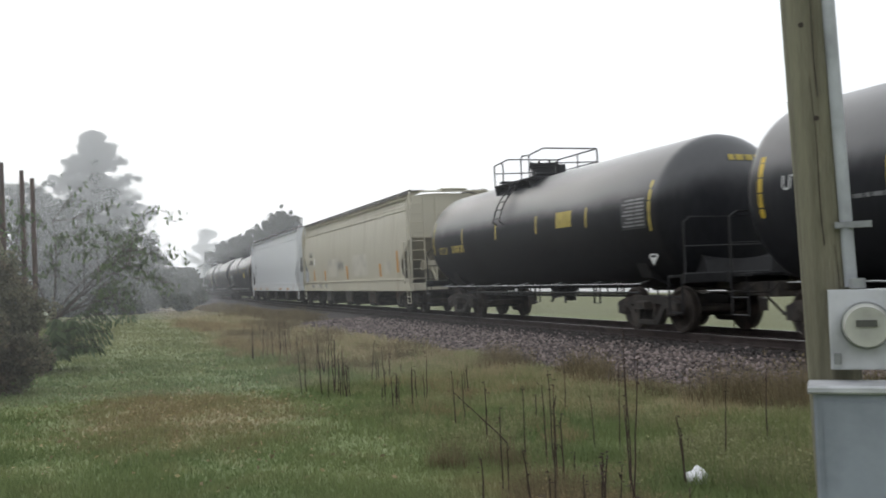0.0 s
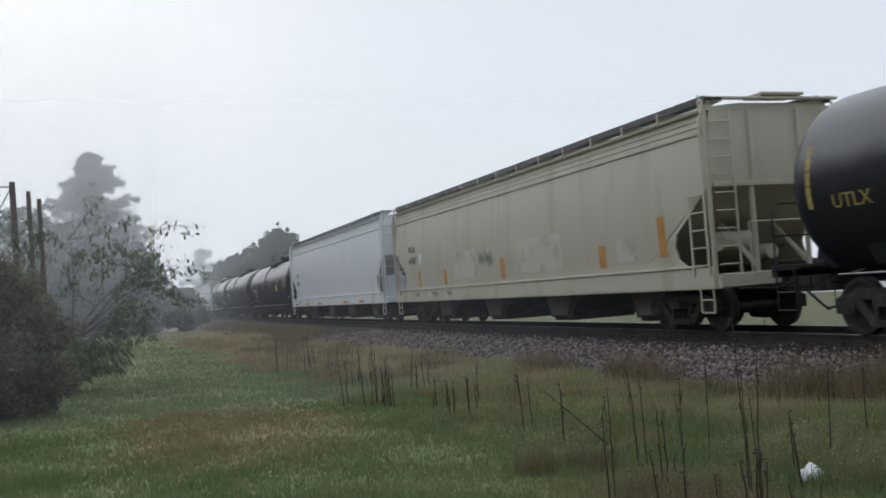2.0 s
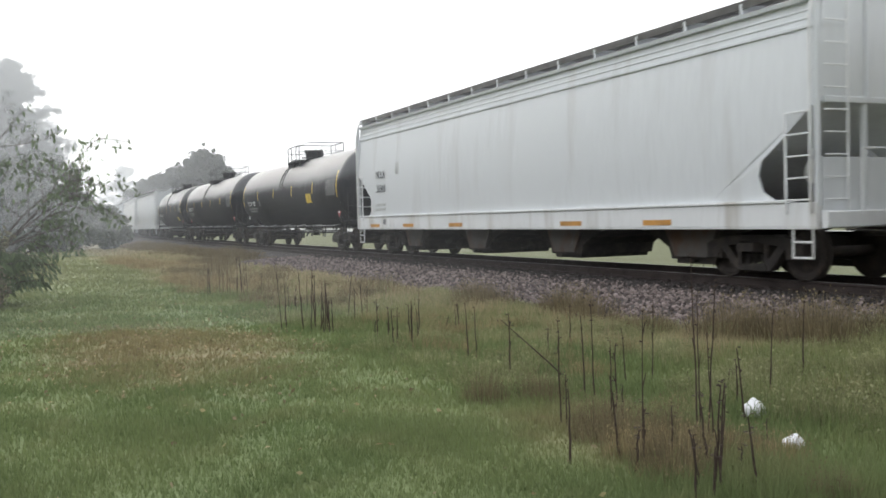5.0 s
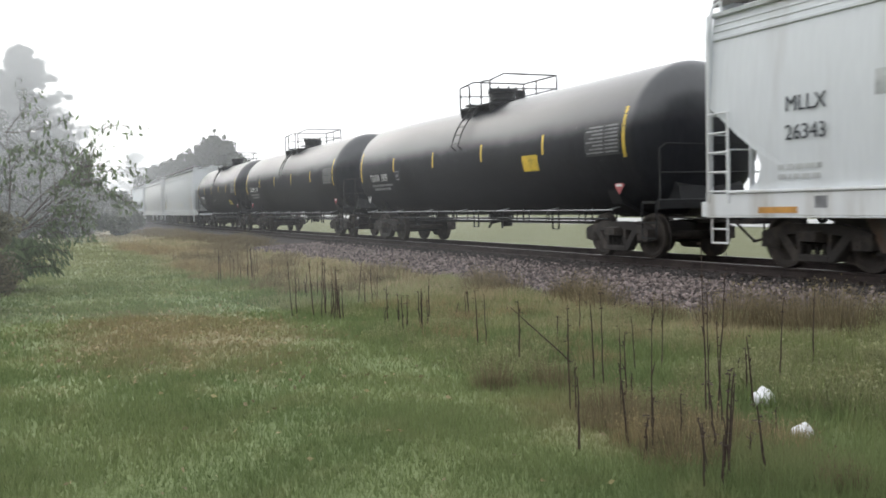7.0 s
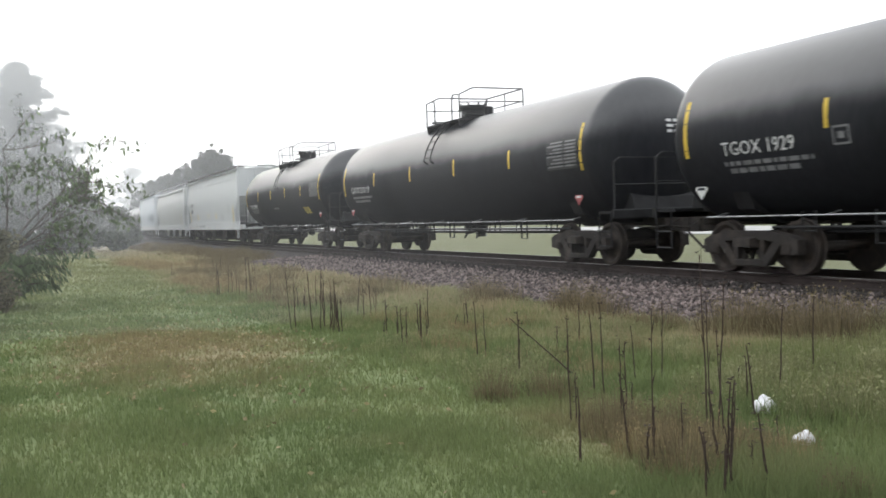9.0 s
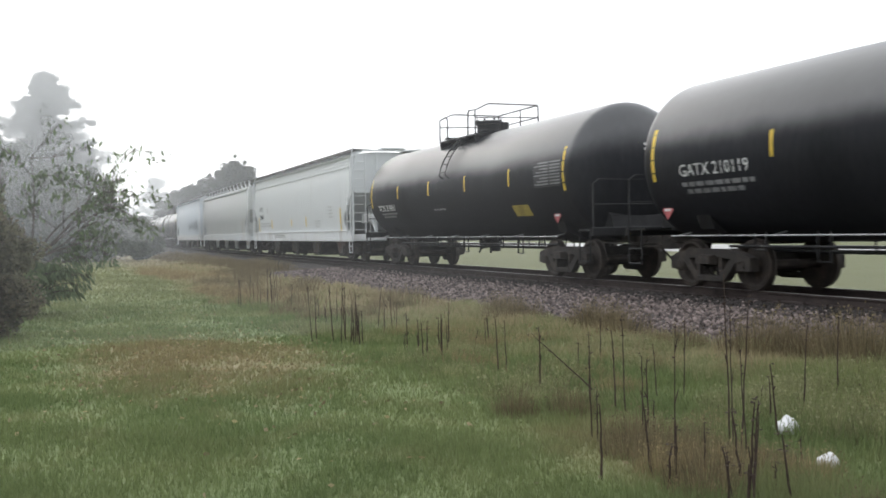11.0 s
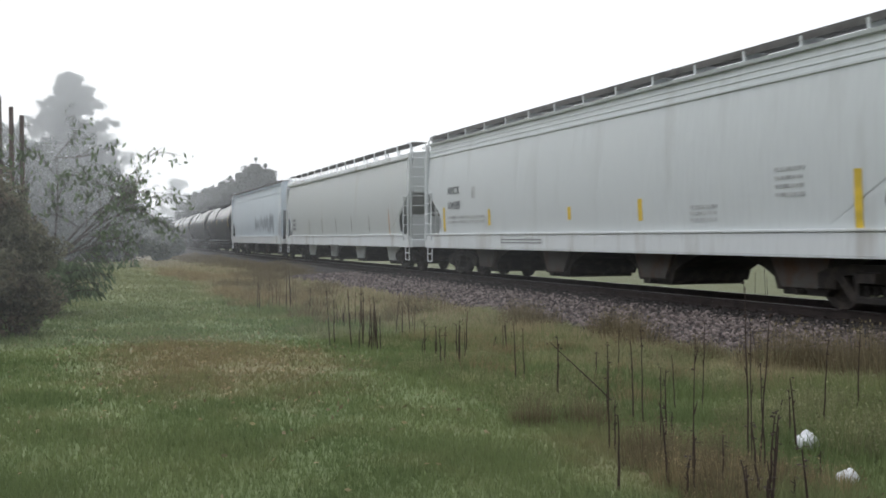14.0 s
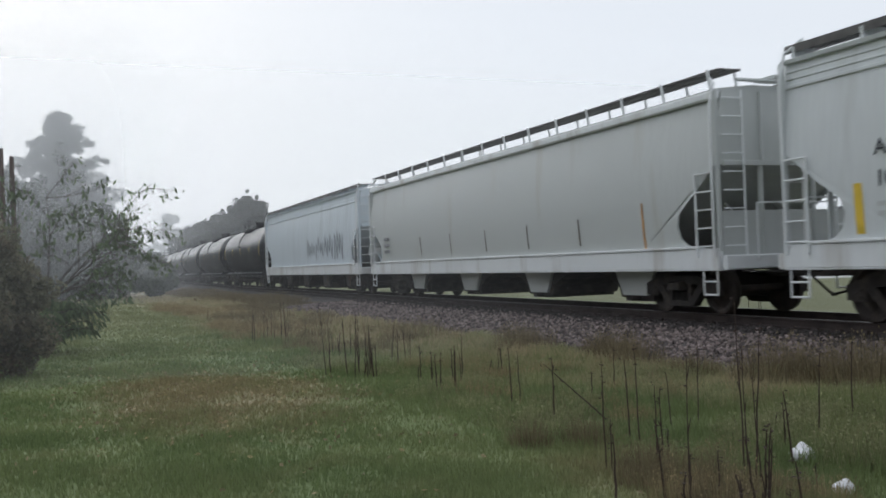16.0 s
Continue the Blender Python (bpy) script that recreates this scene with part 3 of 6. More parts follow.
        part("outlet_gate", s, M_UNDER, b)
    # ends: posts, ladders, platform, slope braces
    for d in (-1, 1):
        s = Shape()
        for x in (-0.55, 0.55):
            s.box((x, d * (e + 0.02), (2.76 + top) / 2), (0.09, 0.07, top - 2.76), 0.012)
        s.box((0, d * (e + 0.02), 2.78), (2.9, 0.06, 0.1), 0.012)
        part("end_rib", s, end_mat, car)
        part("roof_step", Shape().box((0.15, d * (e - 0.12), top + 0.27), (0.95, 0.6, 0.06), 0.015).box((0.15, d * (e + 0.1), top + 0.19), (2.6, 0.1, 0.05), 0.01), end_mat, car)
        for x in (-0.6, 0.6):
            part("end_brace", Shape().tube([(x, d * (e - 0.02), 1.1), (x, d * (e - 0.02), 2.76)], 0.05, 6), end_mat, car)
            part("slope_brace", Shape().tube([(x, d * (e - 0.05), 1.25), (x, d * (e - 1.05), 2.1)], 0.05, 6), end_mat, car)
        part("end_platform", Shape().box((0, d * (e - 0.1), 1.03), (3.0, 0.5, 0.08), 0.02).box((0, d * (e + 0.12), 1.0), (3.1, 0.12, 0.26), 0.02), sill_mat, car)
        for sx in (-1, 1):
            s = Shape().box((sx * 1.53, d * (e - 0.03), (1.2 + top) / 2), (0.08, 0.08, top - 1.2), 0.012)
            part("corner_post", s, end_mat, car)
            s = Shape()
            y0, y1 = d * (e - 0.08), d * (e - 0.58)
            s.tube([(sx * 1.62, y1, 1.1), (sx * 1.62, y1, 2.62)], 0.022, 6)
            s.tube([(sx * 1.62, y0, 1.1), (sx * 1.62, y0, top - 0.3), (sx * 1.5, y0, top + 0.15), (sx * 1.38, y0 - d * 0.3, top + 0.34)], 0.025, 6)
            for k in range(5):
                s.tube([(sx * 1.62, y0, 1.3 + 0.33 * k), (sx * 1.62, y1, 1.3 + 0.33 * k)], 0.016, 5)
            part("side_ladder", s, sill_mat, car)
            s = Shape()
            x1 = sx * 1.05
            s.tube([(x1, d * (e + 0.1), 1.1), (x1, d * (e + 0.1), top)], 0.02, 6)
            for k in range(9):
                s.tube([(sx * 1.5, d * (e + 0.1), 1.3 + 0.33 * k), (x1, d * (e + 0.1), 1.3 + 0.33 * k)], 0.014, 5)
            part("end_ladder", s, sill_mat, car)
            s = Shape()
            for y in (d * (e - 0.1), d * (e - 0.5)):
                s.tube([(sx * 1.56, y, 0.9), (sx * 1.56, y, 0.42)], 0.018, 5)
            for z in (0.42, 0.66):
                s.tube([(sx * 1.56, d * (e - 0.1), z), (sx * 1.56, d * (e - 0.5), z)], 0.018, 5)
            part("stirrup", s, sill_mat, car)
        s = Shape().tube([(-0.9, d * (e + 0.22), 2.05), (0.9, d * (e + 0.22), 2.05)], 0.016, 5).tube([(-0.9, d * (e + 0.22), 1.05), (-0.9, d * (e + 0.22), 2.05)], 0.016, 5).tube([(0.9, d * (e + 0.22), 1.05), (0.9, d * (e + 0.22), 2.05)], 0.016, 5)
        part("end_handrail", s, sill_mat, car)
    if closed_end:
        part("end_panel", Shape().box((0, -(e - 0.02), 1.45), (2.94, 0.03, 0.95), 0.008), end_mat, car)
    s = Shape().tube([(-0.9, -(e - 0.75), 1.75), (-0.2, -(e - 0.75), 1.75)], 0.19, 14)
    part("air_reservoir", s, sill_mat, car, smooth=True)
    part("brake_cylinder", Shape().tube([(0.1, -(e - 0.45), 1.5), (0.1, -(e - 0.95), 1.5)], 0.15, 12), end_mat, car, smooth=True)
    add_couplers(car, half)
    for d in (-1, 1):
        add_truck(car, d * (half - 2.75))
    return car, e


body_under = material("chute_paint", (0.1, 0.092, 0.085), 0.7, vary=0.3, scale=2, second=(0.1, 0.05, 0.03))

# ---- tank car ----
TANK_R, TANK_Z = 1.53, 2.62


def shell_size(r):
    """The radius of the tank that is being built."""
    global TANK_R, TANK_Z
    TANK_R, TANK_Z = r + 0.075, 0.945 + r


def on_shell(ang0, ang1, y0, y1, lift=0.004, n=8):
    """A thin patch on the tank's near side between two heights, given as angles up from level."""
    s, r = Shape(), TANK_R
    for i in range(n + 1):
        a = ang0 + (ang1 - ang0) * i / n
        s.v += [(-(r + lift) * math.cos(a), y, TANK_Z + (r + lift) * math.sin(a)) for y in (y0, y1)]
    s.f += [(2 * i, 2 * i + 1, 2 * i + 3, 2 * i + 2) for i in range(n)]
    return s


def up(z):
    return math.asin(max(-1, min(1, (z - TANK_Z) / TANK_R)))


def shell_words(z, tall, y0, y1, seed, lift=0.006):
    """A line of small stencilled words as bars on the tank."""
    r, s, y = random.Random(seed), Shape(), y1
    while y > y0 + 0.04:
        ln = min(r.uniform(0.07, 0.24), y - y0)
        q = on_shell(up(z - tall / 2), up(z + tall / 2), y - ln, y, lift, 2)
        s.add(q.v, q.f)
        y -= ln + 0.045
    return s


def shell_frame(z0, z1, y0, y1, w=0.03):
    """A square stencilled box outline with a small mark in it."""
    s = Shape()
    for a, b, c, d in ((z0, z0 + w, y0, y1), (z1 - w, z1, y0, y1), (z0 + w, z1 - w, y0, y0 + w), (z0 + w, z1 - w, y1 - w, y1), (z0 + 0.09, z1 - 0.09, y0 + 0.1, y1 - 0.1)):
        q = on_shell(up(a), up(b), c, d, 0.006, 2)
        s.add(q.v, q.f)
    return s


def shell_text(words, size, y, z, mat):
    me = text_mesh(words, size, mat)
    for v in me.vertices:
        a = up(z) + v.co.z / TANK_R
        v.co = Vector((-(TANK_R + 0.006 - v.co.x * 0.5) * math.cos(a), v.co.y + y, TANK_Z + (TANK_R + 0.006) * math.sin(a)))
    return me


def tank(s0, s1, label, mat=None, stripe=None, marks=6, radius=1.51, dome=0.0, seam=1.55, plat=1.45):
    """A tank car whose couplers meet at s0 and s1; its dome platform sits amidships."""
    shell_size(radius)
    mat, stripe = mat or M_TANK, stripe or M_YELLOW
    half = (s1 - s0) / 2
    e = half - seam
    car = tagged(new("tank_car"), label, "tank car", group="cars of the train")
    CARS.append((car, (s0 + s1) / 2))
    n = 40
    prof = [(-e - 0.72 * math.sin(a), TANK_R * math.cos(a)) for a in (1.57, 1.4, 1.2, 1.0, 0.8, 0.6, 0.4, 0.2, 0.08)] + [(-e, TANK_R), (-e + 0.05, TANK_R + 0.004)]
    prof += [(-e / 2, TANK_R + 0.004), (-e / 2 + 0.05, TANK_R), (0, TANK_R), (e / 2, TANK_R), (e / 2 + 0.05, TANK_R + 0.004)]
    prof += [(-p, q) for p, q in reversed(prof[:11])]
    m = len(prof)
    s = Shape()
    s.v = [(r * math.sin(2 * math.pi * k / n), y, TANK_Z + r * math.cos(2 * math.pi * k / n)) for k in range(n) for y, r in prof]
    s.f = [(k * m + i, k * m + i + 1, ((k + 1) % n) * m + i + 1, ((k + 1) % n) * m + i) for k in range(n) for i in range(m - 1)]
    part("tank", s, mat, car, smooth=True)
    # stub sills, saddles and running gear
    for d in (-1, 1):
        s = Shape().box((0, d * (half - 2.2), 0.98), (0.55, 3.2, 0.3), 0.03)
        part("stub_sill", s, M_UNDER, car)
        part("saddle", Shape().prism([(-1.22, 1.5), (-1.05, 1.12), (-0.5, 0.86), (0.5, 0.86), (1.05, 1.12), (1.22, 1.5), (1.0, 1.62), (-1.0, 1.62)], 1, d * (half - 2.5), d * (half - 2.9)), M_BLACK, car)
        # added dark block that shuts out the bright sky under each tank head
        part("gap_filler", Shape().prism([(d * (half - 2.5), 1.1), (d * (half - 0.9), 1.1), (d * (half - 1.0), 1.45), (d * (half - 1.5), 1.9), (d * (half - 2.5), 1.6)], 0, -0.8, 0.8), M_BLACK, car)
        s = Shape().box((0, d * (half - 0.95), 1.14), (2.9, 0.6, 0.05), 0.01)
        s.box((0, d * (half - 0.68), 1.1), (3.0, 0.08, 0.2), 0.02)
        part("end_platform", s, M_BLACK, car)
        for sx in (-1, 1):
            s = Shape()
            for y in (half - 0.75, half - 1.2):
                s.tube([(sx * 1.5, d * y, 0.45), (sx * 1.5, d * y, 1.16)], 0.018, 5)
            for z in (0.45, 0.75):
                s.tube([(sx * 1.5, d * (half - 0.75), z), (sx * 1.5, d * (half - 1.2), z)], 0.018, 5)
            part("stirrup", s, M_BLACK, car)
        s = Shape().tube([(-1.45, d * (half - 0.7), 1.15), (-1.45, d * (half - 0.7), 2.15), (-1.3, d * (half - 0.7), 2.25), (1.3, d * (half - 0.7), 2.25), (1.45, d * (half - 0.7), 2.15), (1.45, d * (half - 0.7), 1.15)], 0.02, 6)
        s.tube([(-1.45, d * (half - 0.7), 1.7), (1.45, d * (half - 0.7), 1.7)], 0.016, 5)
        part("end_handrail", s, M_BLACK, car)
    s = Shape()
    for sx in (-1, 1):
        s.tube([(sx * 1.5, -half + 2.2, 1.0), (sx * 1.5, half - 2.2, 1.0)], 0.015, 6)
        for k in range(7):
            y = (-1 + k / 3) * (half - 2.4)
            s.tube([(sx * 1.5, y, 1.0), (sx * 1.2, y, 1.06)], 0.016, 5)
    part("side_handrail", s, M_GALV, car)
    s = Shape()
    s.tube([(-0.5, -half + 3, 0.72), (-0.5, half - 3, 0.72)], 0.025, 5)
    s.tube([(0.5, -half + 3, 0.66), (0.5, half - 3, 0.66)], 0.03, 5)
    for k in range(9):
        y = (-1 + k / 4) * (half - 3.6)
        s.tube([(-0.5, y, 0.72), (-0.45, y, 1.15)], 0.016, 5)
        if k % 2:
            s.tube([(0.5, y, 0.66), (0.42, y, 1.1)], 0.02, 5)
    part("brake_rigging", s, M_BLACK, car)
    part("train_pipe", Shape().tube([(-0.95, -half + 3.2, 0.8), (-0.95, half - 3.2, 0.8)], 0.03, 6), M_BLACK, car)
    for k in range(9):
        y = (-1 + k / 4) * (half - 4.0)
        drop = 0.56 if k % 3 == 1 else 0.74
        part("pipe_hanger", Shape().tube([(-0.95, y - 0.14, 1.06), (-0.95, y - 0.14, drop), (-0.95, y + 0.14, drop), (-0.95, y + 0.14, 1.06)], 0.022, 5), M_BLACK, car)
    for d in (-1, 1):
        part("skid_leg", Shape().tube([(-0.2, d * 0.12, 0.98), (-0.35, d * 0.42, 0.52)], 0.045, 6, 0.03), M_BLACK, car)
    s = Shape().tube([(0, 0, TANK_Z - TANK_R - 0.32), (0, 0, TANK_Z - TANK_R + 0.1)], 0.16, 10).box((0, 0.35, 0.86), (0.7, 0.16, 0.2), 0.03)
    s.tube([(-0.3, -0.2, 0.72), (-0.3, 0.4, 0.66)], 0.05, 8)
    part("bottom_outlet", s, M_BLACK, car, smooth=True)
    # dome platform with rails
    top = TANK_Z + TANK_R
    part("manway_nozzle", Shape().tube([(0, 0.3, top - 0.1), (0, 0.3, top + 0.32)], 0.36, 18).tube([(0, 0.3, top + 0.3), (0, 0.3, top + 0.4)], 0.42, 18), M_BLACK, car, smooth=True).location.y = dome
    for k in range(8):
        a = 2 * math.pi * k / 8
        part("hold_down_bolt", Shape().tube([(0.38 * math.cos(a), 0.3 + 0.38 * math.sin(a), top + 0.3), (0.38 * math.cos(a), 0.3 + 0.38 * math.sin(a), top + 0.46)], 0.03, 6), M_BLACK, car).location.y = dome
    part("valve", Shape().tube([(0.0, -0.75, top - 0.1), (0.0, -0.75, top + 0.26)], 0.14, 10), M_BLACK, car).location.y = dome
    part("vent_valve", Shape().tube([(0.15, 0.95, top - 0.1), (0.15, 0.95, top + 0.2)], 0.1, 10), M_BLACK, car).location.y = dome
    s = Shape()
    for sx in (-1, 1):
        s.box((sx * 0.82, plat / 2 - 0.48, top - 0.12), (0.42, plat + 1.05, 0.05), 0.01)
        for y in (-0.9, 0.1, plat - 0.05):
            s.prism([(sx * 0.6, top - 0.14), (sx * 1.05, top - 0.14), (sx * 1.0, top - 0.42)], 1, y - 0.02, y + 0.02)
    for y in (-0.85, plat - 0.1):
        s.box((0, y, top + 0.0), (1.7, 0.3, 0.05), 0.01)
    part("platform", s, M_BLACK, car).location.y = dome
    hi = top + (0.68 if radius < 1.5 else 0.77)
    lo, y0, y1 = hi - 0.36, -0.95, plat
    foot = top - 0.12

    def rail(name, pts, r=0.022):
        part(name, Shape().tube(pts, r, 6), M_BLACK, car).location.y = dome

    rail("platform_rail", [(1.02, y0, foot), (1.02, y0, hi - 0.05), (1.02, y0 + 0.05, hi), (1.02, y1 - 0.05, hi), (1.02, y1, hi - 0.05), (1.02, y1, foot)])
    rail("mid_rail", [(1.02, y0, lo), (1.02, y1, lo)], 0.018)
    rail("rail_post", [(1.02, 0.2, foot), (1.02, 0.2, hi)], 0.02)
    for ya, yb in ((y0, -0.42), (y1, plat - 0.62)):
        d = 0.1 if yb > ya else -0.1
        rail("platform_rail", [(-1.02, ya, foot), (-1.02, ya, hi - 0.2), (-1.02, yb - d, hi - 0.16), (-1.02, yb, hi - 0.26), (-1.02, yb, foot)])
    for y in (y0, y1):
        rail("end_rail", [(-1.02, y, hi - 0.2), (-0.6, y, hi), (1.02, y, hi)])
        rail("mid_rail", [(-1.02, y, lo - 0.06), (1.02, y, lo)], 0.018)
    for sx in (-1, 1):
        s = Shape()
        for y in (-0.22, 0.22):
            s.tube([(sx * 1.0, y, top - 0.1)] + [(sx * (TANK_R + 0.13) * math.cos(a), y, TANK_Z + (TANK_R + 0.13) * math.sin(a)) for a in (0.8, 0.65, 0.5, 0.35, 0.2)] + [(sx * TANK_R * math.cos(0.16), y, TANK_Z + TANK_R * math.sin(0.16))], 0.022, 5)
        for k in range(5):
            a = 0.85 - 0.15 * k
            s.tube([(sx * (TANK_R + 0.13) * math.cos(a), -0.22, TANK_Z + (TANK_R + 0.13) * math.sin(a)), (sx * (TANK_R + 0.13) * math.cos(a), 0.22, TANK_Z + (TANK_R + 0.13) * math.sin(a))], 0.016, 5)
        part("ladder", s, M_BLACK, car).location.y = dome
    add_couplers(car, half)
    # reflective marks along the near side
    for k in range(marks):
        y = (-1 + 2 * k / (marks - 1)) * (e - 0.18)
        if k in (0, marks - 1):
            part("reflector", on_shell(up(2.05), up(3.05), y - 0.05, y + 0.05), stripe, car)
        else:
            part("reflector", on_shell(up(2.28), up(2.72), y - 0.04, y + 0.04), stripe, car)
    for d in (-1, 1):
        add_truck(car, d * (half - 2.75))
    return car, e


def data_panel(car, z0, z1, y0, y1):
    """Rows of small stencilled data as bars in two columns."""
    p = part("data_panel", on_shell(up(z0 - 0.03), up(z1 + 0.03), y0 - 0.03, y1 + 0.03, 0.003), M_PANEL, car, "stencilled data panel")
    n = 8
    for k in range(n):
        z = z0 + (z1 - z0) * (k + 0.5) / n
        for a, b in ((0.02, 0.4), (0.45, 0.98 - 0.1 * (k % 3))):
            part("stencil_line", on_shell(up(z - 0.017), up(z + 0.017), y0 + (y1 - y0) * a, y0 + (y1 - y0) * b, 0.006, 2), M_GREYMARK, p)


M_PANEL = material("panel_paint", (0.03, 0.03, 0.032), 0.5, vary=0.2)


def placard(car, y, z, mat):
    """A diamond sign in its holder on the near side."""
    a = up(z)
    x = -TANK_R * math.cos(a) - 0.02
    p = part("placard", Shape().prism([(y - 0.17, z), (y, z + 0.19), (y + 0.17, z), (y, z - 0.19)], 0, x - 0.012, x), mat, car, "diamond-shaped hazard placard")
    part("placard_mark", Shape().box((x - 0.016, y, z), (0.006, 0.2, 0.05)).box((x - 0.016, y, z + 0.09), (0.006, 0.07, 0.06)), M_WHITE if mat is M_RED else M_DARKMARK, p)


def head_lettering(car, e, x0, z0, rows, mat, size=0.06):
    """Small writing, as bars, on the dished head that faces the road crossing."""
    r = random.Random(rows + int(100 * x0))
    for k in range(rows):
        z = z0 - k * size * 1.9
        x = x0
        while x < x0 + 0.75 - 0.2 * (k % 2):
            w = r.uniform(0.1, 0.22)
            s = Shape()
            for px in (x, x + w):
                for pz in (z, z + size):
                    d = (px * px + pz * pz) / TANK_R ** 2
                    s.v.append((px, -(e + 0.72 * math.sqrt(max(0.0, 1 - d)) + 0.012), TANK_Z + pz))
            s.f = [(0, 1, 3, 2)]
            part("head_mark", s, mat, car)
            x += w + 0.05


P_TAN = paint("tan_paint", (0.47, 0.44, 0.345), (0.41, 0.375, 0.285))
P_TANSILL = paint("tan_sill", (0.52, 0.49, 0.39), (0.42, 0.37, 0.28))
P_WHITE = paint("white_paint", (0.65, 0.67, 0.69), (0.585, 0.595, 0.605), 0.45, 0.18)
P_WHITESILL = paint("white_sill", (0.74, 0.75, 0.76), (0.5, 0.48, 0.45))
P_GREY = paint("grey_paint", (0.61, 0.635, 0.64), (0.555, 0.575, 0.575), 0.45, 0.15)
P_GREYSILL = paint("grey_sill", (0.74, 0.76, 0.77), (0.55, 0.54, 0.52))
P_DULL = paint("dull_grey_paint", (0.5, 0.52, 0.51), (0.46, 0.465, 0.44), 0.4, 0.1)
P_BLUE = paint("pale_blue_paint", (0.6, 0.66, 0.71), (0.52, 0.57, 0.61))
M_STREAK = material("rust_streak", (0.14, 0.125, 0.105), 0.8, vary=0.2)
M_FADED = material("faded_graffiti", (0.3, 0.33, 0.37), 0.6, vary=0.25, fine=6)
M_PATCH = material("paler_repaint", (0.55, 0.52, 0.44), 0.5, vary=0.06, scale=2)

T0, _ = tank(-72.9, -55.8, "black tank car with yellow reflectors at the train's front")
part("lettering", shell_text("UTLX", 0.34, 6.3, 2.45, M_WHITE), M_WHITE, T0)
part("small_lettering", shell_words(2.22, 0.06, 3.6, 5.9, 31), M_GREYMARK, T0)

T1, e1 = tank(-55.8, -39.1, "old black tank car with worn yellow markings", M_TANK_OLD, M_OCHRE, 6, 1.47, 1.0)
part("lettering", shell_text("UTLX", 0.32, 6.15, 2.02, M_OCHRE), M_OCHRE, T1)
for k in range(6):
    part("number_mark", on_shell(up(2.03), up(2.25), 3.92 + 0.18 * k, 4.04 + 0.18 * k), M_OCHRE, T1)
part("caution_panel", on_shell(up(2.35), up(2.72), -3.25, -2.45), M_OCHRE, T1)
data_panel(T1, 2.15, 2.75, -e1 + 0.35, -e1 + 1.25)
placard(T1, -e1 + 0.45, 1.55, M_WHITE)
head_lettering(T1, e1, -0.15, 0.95, 1, M_OCHRE, 0.12)

H1, h1 = hopper(-39.1, -17.3, P_TAN, P_TANSILL, "weathered tan covered hopper with orange and grey patches", top=4.18, shift=-0.3)
part("lettering", text_mesh("ABLX", 0.34, M_DARKMARK), M_DARKMARK, H1).location = (-1.585, h1 - 1.75, 2.62)
part("lettering", text_mesh("63433", 0.34, M_DARKMARK), M_DARKMARK, H1).location = (-1.58, h1 - 1.75, 2.22)
for y, z, w, h in ((7.3, 1.65, 0.28, 0.55), (4.6, 1.62, 0.3, 0.5), (-0.2, 1.68, 0.32, 0.6), (-5.9, 1.68, 0.3, 0.5), (-8.4, 1.95, 0.26, 0.8)):
    part("orange_mark", body_mark(y, z, w, h), M_ORANGE, H1)
for y, z, w, h in ((2.7, 1.95, 2.3, 0.85), (-2.6, 1.95, 2.6, 0.9), (-7.0, 1.75, 0.9, 0.5)):
    part("repaint_patch", body_mark(y, z, w, h), M_PATCH, H1)
part("white_label", body_mark(h1 - 3.0, 2.35, 0.26, 0.34), M_WHITE, H1)
part("graffiti", scrawl(1.0, 2.05, 1.1, 0.55, 3), M_GREYMARK, H1)
for k, y in enumerate((7.5, 5.6, 4.2)):
    part("sill_graffiti", Shape().prism([(y, 1.0), (y + 0.3, 1.2), (y + 0.1, 1.05), (y - 0.2, 1.2), (y - 0.3, 0.98), (y - 0.1, 1.12)], 0, -1.6, -1.597), M_GREYMARK, H1)
part("sill_plate", flat_mark(6.2, 1.1, 0.22, 0.16, -1.6), M_WHITE, H1)

H2, h2 = hopper(-17.3, 5.05, P_WHITE, P_WHITESILL, "clean white covered hopper with dark lettering", closed_end=True)
part("lettering", text_mesh("MLLX", 0.34, M_DARKMARK), M_DARKMARK, H2).location = (-1.585, h2 - 1.85, 2.5)
part("lettering", text_mesh("26343", 0.34, M_DARKMARK), M_DARKMARK, H2).location = (-1.585, h2 - 1.85, 2.06)
part("small_lettering", bars(h2 - 2.1, 1.65, 0.9, 2, -1.585, 0.15, 0.08, 5), M_FAINT, H2)
part("data_box", body_mark(h2 - 3.7, 2.75, 0.3, 0.36), M_FAINT, H2)
for y in (h2 - 1.7, h2 - 4.6, h2 - 8.0, -3.5, -6.5):
    part("sill_reflector", flat_mark(y, 0.98, 0.85, 0.1, -1.6), M_ORANGE, H2)
part("sill_box", flat_mark(h2 - 2.6, 1.1, 0.24, 0.18, -1.6), M_GREYMARK, H2)

T2, e2 = tank(5.05, 24.75, "long black tank car with white lettering and yellow reflectors", marks=6, radius=1.48, dome=-0.2, plat=0.95)
part("lettering", shell_text("TGOX 1929", 0.325, 7.2, 2.03, M_WHITE), M_WHITE, T2)
part("small_lettering", shell_words(1.89, 0.07, e2 - 3.1, e2 - 1.1, 32), M_GREYMARK, T2)
part("small_lettering", shell_words(1.77, 0.08, e2 - 2.8, e2 - 1.2, 33), M_GREYMARK, T2)
part("data_box", shell_frame(2.02, 2.3, 4.45, 4.77), M_GREYMARK, T2)
part("caution_panel", on_shell(up(1.93), up(2.3), -4.6, -3.85), M_YELLOW, T2)
data_panel(T2, 2.15, 2.75, -e2 + 0.35, -e2 + 1.6)
placard(T2, -e2 + 0.75, 1.5, M_RED)
